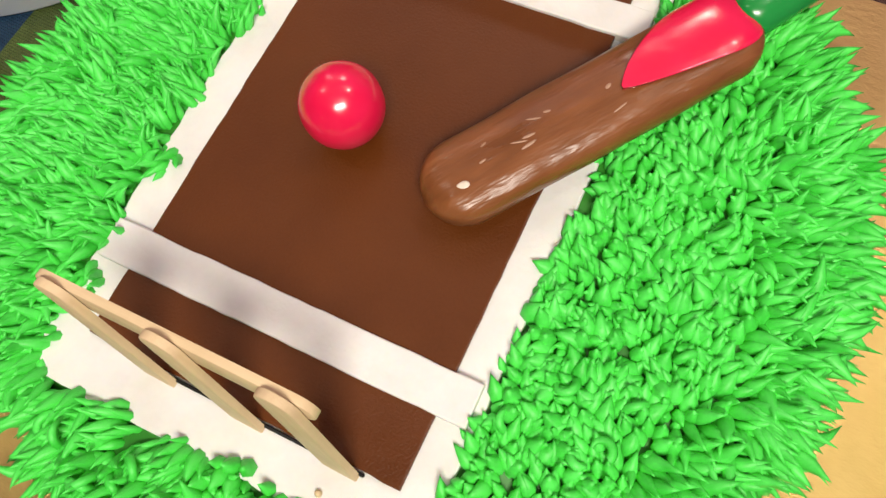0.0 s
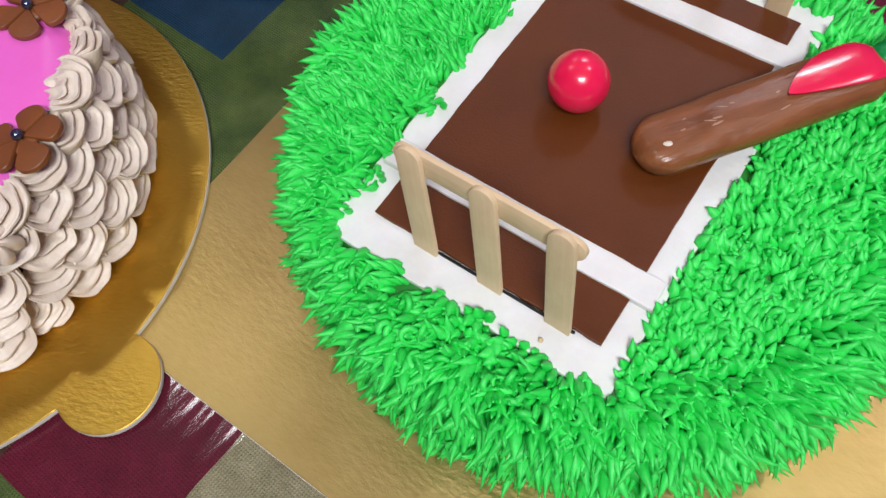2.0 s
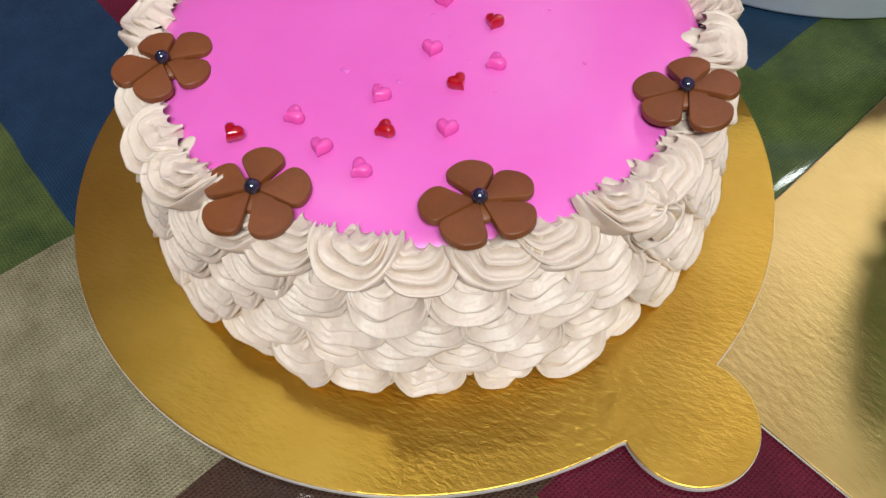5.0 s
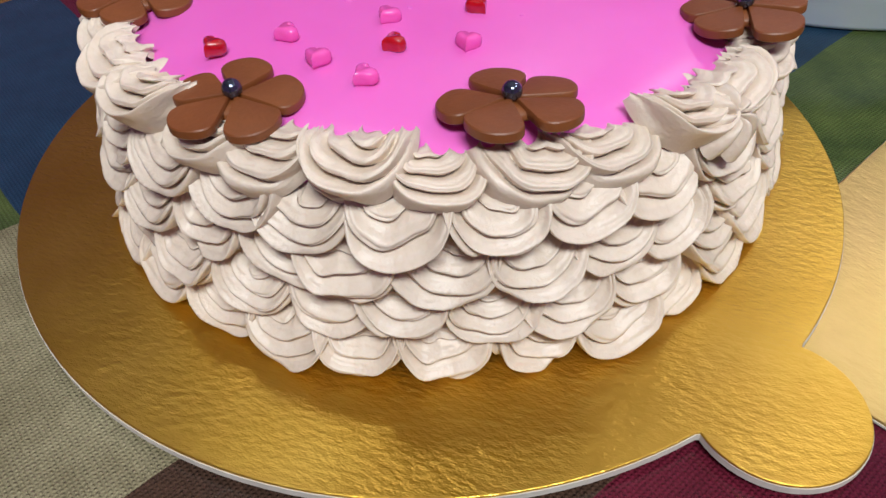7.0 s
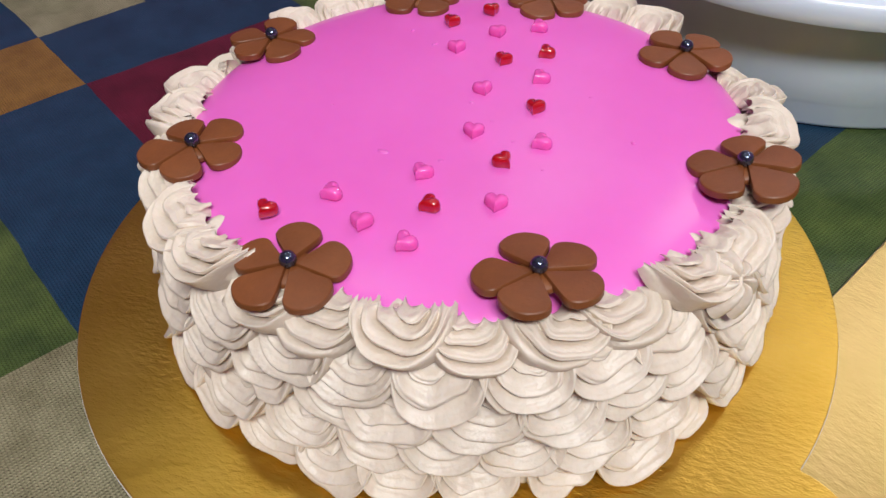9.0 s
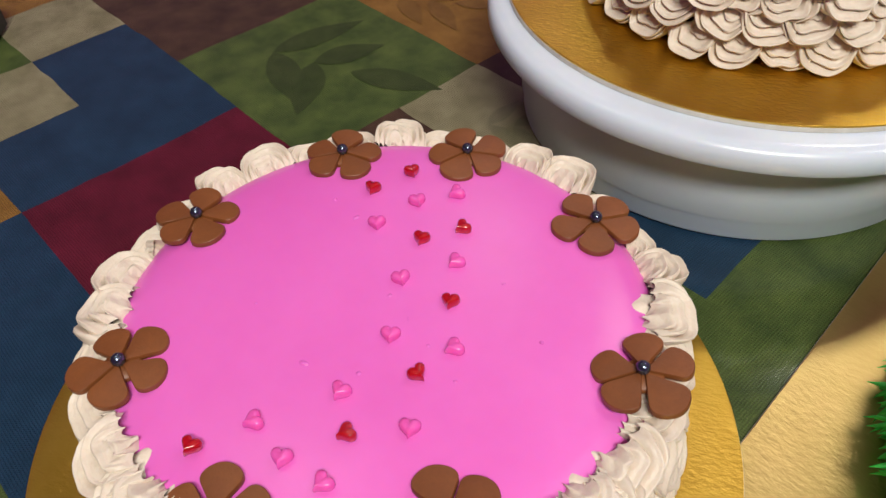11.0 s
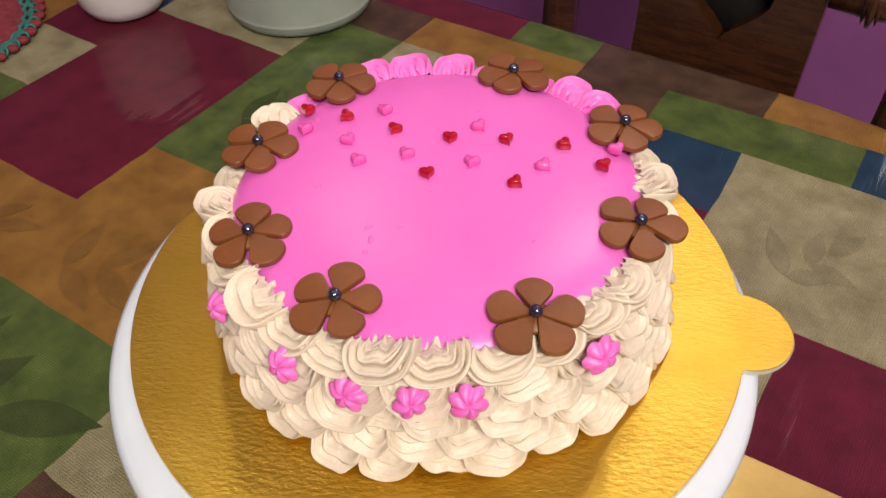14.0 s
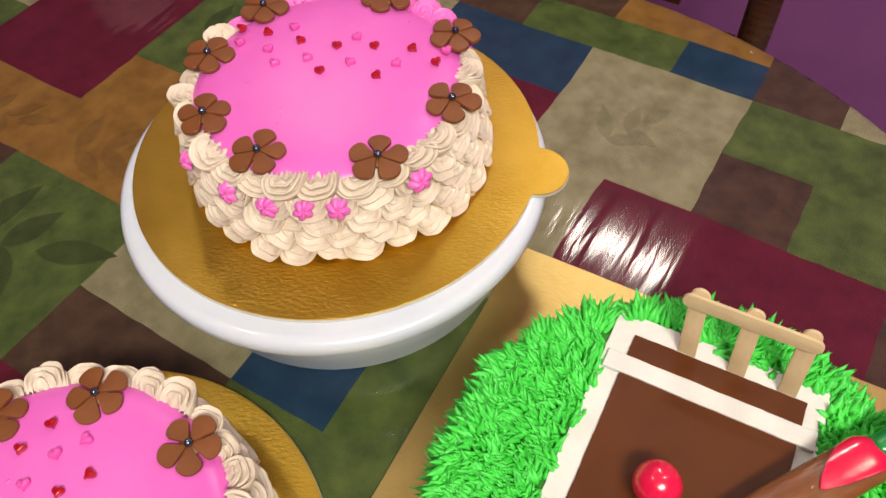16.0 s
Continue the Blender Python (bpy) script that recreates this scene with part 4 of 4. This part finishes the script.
def strands():
    """Foot, direction and length of every strand of grass, in the cake's own axes."""
    out = []
    # top: tufts of a dozen strands, each tuft squeezed out in one direction
    gap = 0.0078
    n = int(AR / gap) + 2
    for i in range(-n, n + 1):
        for j in range(-n, n + 1):
            tx = (i + 0.5 * (j % 2) + rng.uniform(-0.25, 0.25)) * gap
            ty = (j * 0.87 + rng.uniform(-0.25, 0.25)) * gap
            r = math.hypot(tx, ty)
            p = to_pitch @ Vector((tx + AX, ty + AY, 0))
            if r > AR - 0.001 or (-0.0560 < p.x < 0.0538 and -0.0912 < p.y < 0.0900):
                continue
            edge = min(1.0, max(0.0, (r - 0.080) / 0.032))
            stub = edge < 0.55 + 0.35 * noise.noise((tx * 40, ty * 40, 1)) and p.x > 0
            lean = 0.12 + 0.62 * edge + rng.normal(0, 0.14) if p.x > 0 else 0.42 + 0.38 * edge + rng.normal(0, 0.22)
            way = math.atan2(ty, tx) + rng.normal(0, 0.55)
            if stub and p.y > -0.084:
                lean, way = rng.uniform(0.10, 0.50), 1.75 + rng.normal(0, 0.7)
            many = 10 if stub else 14
            for k in range(many):
                rad = 0.0051 * math.sqrt((k + 0.3) / many)
                phi = k * 2.39996 + rng.uniform(-0.3, 0.3)
                x, y = tx + rad * math.cos(phi), ty + rad * math.sin(phi)
                sx = lean * math.cos(way) + 60 * rad * math.cos(phi)
                sy = lean * math.sin(way) + 60 * rad * math.sin(phi)
                if (to_pitch @ Vector((x + AX, y + AY, 0))).x < 0.0545 and p.x > 0 and abs(p.y) < 0.088:
                    continue
                length = (0.0072 if stub else 0.0094 + 0.002 * edge) * rng.uniform(0.7, 1.25)
                out.append((x, y, AH - 0.0012, math.hypot(sx, sy) + rng.normal(0, 0.06), math.atan2(sy, sx), length, 2 if stub else 1))
    # side
    rows = 18
    for row in range(rows):
        z = 0.002 + (AH - 0.006) * row / (rows - 1)
        count = int(2 * math.pi * AR / 0.0029)
        for k in range(count):
            a = 2 * math.pi * (k + 0.5 * (row % 2) + rng.uniform(-0.35, 0.35)) / count
            q = z / AH
            tilt = 1.25 + 0.75 * (1 - q) + rng.normal(0, 0.30) + 0.25 * noise.noise((a * 9, z * 160, 2.2))
            rr = AR - 0.001 - 0.006 * max(0, (q - 0.85) / 0.15)
            out.append((rr * math.cos(a), rr * math.sin(a), z + rng.uniform(-0.0012, 0.0012), tilt, a + rng.normal(0, 0.38) + 0.5 * noise.noise((a * 8, z * 120, 5.1)), (0.0150 if z < AH - 0.016 else 0.0118) * rng.uniform(0.65, 1.35) * (0.7 if z < 0.010 else 1), 1 if z > AH - 0.016 else 0))
    return out


def strand_matrix(x, y, z, tilt, a, length):
    return Matrix.Translation((x, y, z)) @ Matrix.Rotation(a, 4, "Z") @ Matrix.Rotation(tilt, 4, "Y") @ Matrix.Rotation(rng.normal(0, 0.7), 4, "Z") @ Matrix.Diagonal((length * 0.88, length * 0.88, length, 1))


every = strands()
blade_meshes = []
for form in FORMS + PLUMP + STUBS:
    me = bpy.data.meshes.new("grass_strand")
    me.from_pydata([tuple(p) for p in form], [], BLADE_FACES)
    me.polygons.foreach_set("use_smooth", [True] * len(BLADE_FACES))
    me.materials.append(M_GRASS)
    blade_meshes.append(me)
all_v, all_f, base, single = [], [], 0, 0
faces_np = [np.array(fc) for fc in BLADE_FACES]
for x, y, z, tilt, a, length, stub in every:
    m = strand_matrix(x, y, z, tilt, a, length)
    kind = int(rng.integers(len(FORMS))) + len(FORMS) * stub
    p = to_pitch @ Vector((x + AX, y + AY, 0))
    if single < 300 and p.y < -0.086 and z > AH - 0.02 and rng.random() < 0.8:
        ob = new("grass_strand", blade_meshes[kind])
        ob.parent = cricket
        ob.matrix_basis = m
        single += 1
        continue
    mm = np.array(m)
    form = (FORMS + PLUMP + STUBS)[kind]
    all_v.append(form @ mm[:3, :3].T + mm[:3, 3])
    all_f += [tuple(int(i) + base for i in fc) for fc in BLADE_FACES]
    base += len(form)


def curl(x, y, z, turn, pitch, size, sweep):
    """One strand that curled back on itself: a tube along most of a circle, thinning to its end."""
    pts, nn, ss = [], 13, 6
    m = Matrix.Translation((x, y, z)) @ Matrix.Rotation(turn, 4, "Z") @ Matrix.Rotation(pitch, 4, "X")
    for a in range(nn):
        q = a / (nn - 1)
        t = sweep * q
        rr = 0.0012 * (1 - 0.75 * q ** 3)
        for b in range(ss):
            w = 2 * math.pi * b / ss
            rad = size * (1 - 0.15 * q) + rr * math.cos(w)
            pts.append(m @ Vector((rad * math.cos(t), rr * math.sin(w), rad * math.sin(t))))
    quads = [(a * ss + b, a * ss + (b + 1) % ss, (a + 1) * ss + (b + 1) % ss, (a + 1) * ss + b) for a in range(nn - 1) for b in range(ss)]
    return np.array([tuple(p) for p in pts]), quads


for k in range(42):
    if k < 34:
        q = PITCH @ Vector((rng.uniform(-0.06, 0.055), rng.uniform(-0.115, -0.100), 0))
    else:
        q = PITCH @ Vector((rng.uniform(0.058, 0.095), rng.uniform(-0.08, 0.05), 0))
    if math.hypot(q.x - AX, q.y - AY) > AR - 0.002:
        continue
    pts, quads = curl(q.x - AX, q.y - AY, AH + 0.002 + rng.uniform(0, 0.004), rng.uniform(0, 6.28), rng.normal(0, 0.7), rng.uniform(0.0020, 0.0034), rng.uniform(2.6, 5.2))
    all_v.append(pts)
    all_f += [tuple(int(i) + base for i in fc) for fc in quads]
    base += len(pts)
grass = mesh_ob("piped_grass", np.concatenate(all_v), all_f, M_GRASS, cricket, "bright green piped buttercream grass")
tagged(grass, kind="stuff")

# ---- things at the back of the table ----
cup = empty("white_cup", -0.432, 0.822, S)
tagged(cup, "plain white ceramic cup on the tablecloth", "cup")
v, f = lathe([(0, 0), (0.026, 0), (0.031, 0.003), (0.036, 0.012), (0.040, 0.035), (0.042, 0.075), (0.0425, 0.085), (0.040, 0.085), (0.039, 0.07), (0.036, 0.02), (0.028, 0.008), (0, 0.007)], 64)
mesh_ob("cup_body", v, f, M_CUP, cup)
tub = empty("plastic_tub", -0.281, 0.826, S)
tagged(tub, "clouded translucent plastic tub on the tablecloth", "tub")
v, f = lathe([(0, 0), (0.054, 0), (0.058, 0.002), (0.060, 0.006), (0.061, 0.010), (0.0595, 0.013), (0.066, 0.09), (0.069, 0.092), (0.067, 0.094), (0.064, 0.09), (0.0575, 0.013), (0.056, 0.005), (0, 0.004)], 80)
sharp(mesh_ob("tub_body", v, f, M_TUB, tub))

# crocheted mat
mat_ob = empty("crochet_mat", -0.592, 0.776, S)
tagged(mat_ob, "round maroon crochet mat with teal edging and red picots", "table mat")
v, f = lathe([(0, 0), (0.083, 0), (0.084, 0.001), (0.083, 0.0022), (0.06, 0.0025), (0, 0.0022)], 72)
mesh_ob("centre", v, f, M_WOOL_RED, mat_ob)


def torus(R, r, nr=72, nt=8, wave=0.0, waves=0):
    verts, faces = [], []
    for a in range(nr):
        p = 2 * math.pi * a / nr
        RR = R + wave * math.sin(waves * p)
        for b in range(nt):
            t = 2 * math.pi * b / nt
            verts.append(((RR + r * math.cos(t)) * math.cos(p), (RR + r * math.cos(t)) * math.sin(p), r * 0.8 + r * 0.8 * math.sin(t)))
    for a in range(nr):
        for b in range(nt):
            faces.append((a * nt + b, ((a + 1) % nr) * nt + b, ((a + 1) % nr) * nt + (b + 1) % nt, a * nt + (b + 1) % nt))
    return verts, faces


for R, r, wv, nw in ((0.0885, 0.0028, 0.0012, 30), (0.0830, 0.0020, 0.0014, 36)):
    v, f = torus(R, r, 240, 8, wv, nw)
    mesh_ob("edging", v, f, M_WOOL_TEAL, mat_ob, "teal crocheted edging")
bm = bmesh.new()
bmesh.ops.create_icosphere(bm, subdivisions=2, radius=0.0042)
for vert in bm.verts:
    vert.co *= 1 + 0.25 * noise.noise(vert.co * 500)
picot = part("picot", bm, M_WOOL_RED, mat_ob, "red wool picot")
for k in range(46):
    a = 2 * math.pi * k / 46
    m = pose(0.0955 * math.cos(a), 0.0955 * math.sin(a), 0.0036, 0, 0, math.degrees(a)) @ Matrix.Diagonal((1.25, 0.95, 0.85, 1))
    if k == 0:
        picot.matrix_basis = m
    else:
        tagged(shared("picot", picot, m, mat_ob), "red wool picot")
loop_v, loop_f = torus(0.0034, 0.0011, 14, 6)
loop = mesh_ob("loop", loop_v, loop_f, M_WOOL_TEAL, mat_ob)
for k in range(46):
    a = 2 * math.pi * (k + 0.5) / 46
    m = pose(0.0925 * math.cos(a), 0.0925 * math.sin(a), 0.0022, 30, 20, math.degrees(a) * 3)
    if k == 0:
        loop.matrix_basis = m
    else:
        shared("loop", loop, m, mat_ob)

# dark packet at the table's left side
packet = part("packet", box_bm(0.09, 0.05, 0.03, 0.002, (0, 0, 0.015)), M_NAVY, None)
packet.matrix_basis = pose(-0.660, 0.385, S, 0, 0, 20)
tagged(packet, "small dark navy card packet lying on the tablecloth", "packet")

# ---- chairs beyond the table ----


def rod(parent, name, a, b, profile, label="", n=20):
    """A turned rod from a to b; profile: (how far along, radius)."""
    a, b = Vector(a), Vector(b)
    L = (b - a).length
    v, f = lathe([(0, 0)] + [(r, q * L) for q, r in profile] + [(0, L)], n)
    ob = mesh_ob(name, v, f, M_WOOD, parent, label)
    ob.matrix_basis = Matrix.Translation(a) @ (b - a).to_track_quat("Z", "Y").to_matrix().to_4x4()
    return ob


def dining_chair(u, v, turn):
    """A dark wooden chair: x across, y towards its back, z from the floor."""
    ch = empty("dining_chair", 0, 0, 0)
    ch.matrix_basis = TABLE @ pose(u, v, FLOOR_Z, 0, 0, turn)
    tagged(ch, "dark varnished wooden dining chair with a heart cut-out back", "chair", "chairs at the table")
    part("seat", box_bm(0.40, 0.38, 0.035, 0.008, (0, 0, 0.44)), M_WOOD, ch)
    turned = [(0, 0.014), (0.1, 0.018), (0.4, 0.021), (0.45, 0.026), (0.5, 0.021), (0.9, 0.02), (1, 0.02)]
    for sx in (-1, 1):
        rod(ch, "leg", (0.17 * sx, -0.16, 0), (0.17 * sx, -0.16, 0.423), turned)
        part("back_post", box_bm(0.036, 0.030, 0.98, 0.005, (0.185 * sx, 0.185, 0.49)), M_WOOD, ch)
    beads = [(0, 0.016), (0.3, 0.017), (0.40, 0.018), (0.42, 0.024), (0.45, 0.017), (0.48, 0.026), (0.52, 0.026), (0.55, 0.017), (0.58, 0.024), (0.60, 0.018), (0.7, 0.017), (1, 0.016)]
    for sx in (-1, 1):
        rod(ch, "spindle", (0.091 * sx, 0.185, 0.715), (0.167 * sx, 0.185, 0.715), beads, "turned spindle with beads")
    part("top_rail", box_bm(0.41, 0.034, 0.07, 0.01, (0, 0.185, 1.005)), M_WOOD, ch)
    part("lower_rail", box_bm(0.334, 0.024, 0.05, 0.004, (0, 0.185, 0.53)), M_WOOD, ch)
    # splat with a heart cut through it
    n = 40
    outer = []
    for k in range(n):
        t = 2 * math.pi * k / n
        c, s = math.sin(t), math.cos(t)
        m = max(abs(c), abs(s))
        outer.append((0.09 * c / m, (0.315 if s > 0 else 0.10) * s / m))
    inner = [(0.0027 * 16 * math.sin(2 * math.pi * k / n) ** 3, 0.0027 * (13 * math.cos(2 * math.pi * k / n) - 5 * math.cos(4 * math.pi * k / n) - 2 * math.cos(6 * math.pi * k / n) - math.cos(8 * math.pi * k / n))) for k in range(n)]
    verts = [(x, yy, z) for yy in (0.175, 0.195) for ring in (outer, inner) for x, z in ring]
    faces = []
    for k in range(n):
        j = (k + 1) % n
        faces += [(k, j, n + j, n + k), (2 * n + k, 3 * n + k, 3 * n + j, 2 * n + j), (k, 2 * n + k, 2 * n + j, j), (n + k, n + j, 3 * n + j, 3 * n + k)]
    splat = mesh_ob("splat", verts, faces, M_WOOD, ch, "back panel with a heart-shaped hole", False)
    splat.location = (0, 0, 0.685)
    part("heart_inlay", box_bm(0.12, 0.006, 0.12, 0.001, (0, 0.199, 0.685)), M_BLACK, ch, "black backing behind the heart hole")
    return ch


dining_chair(0.10, 0.535, 0)
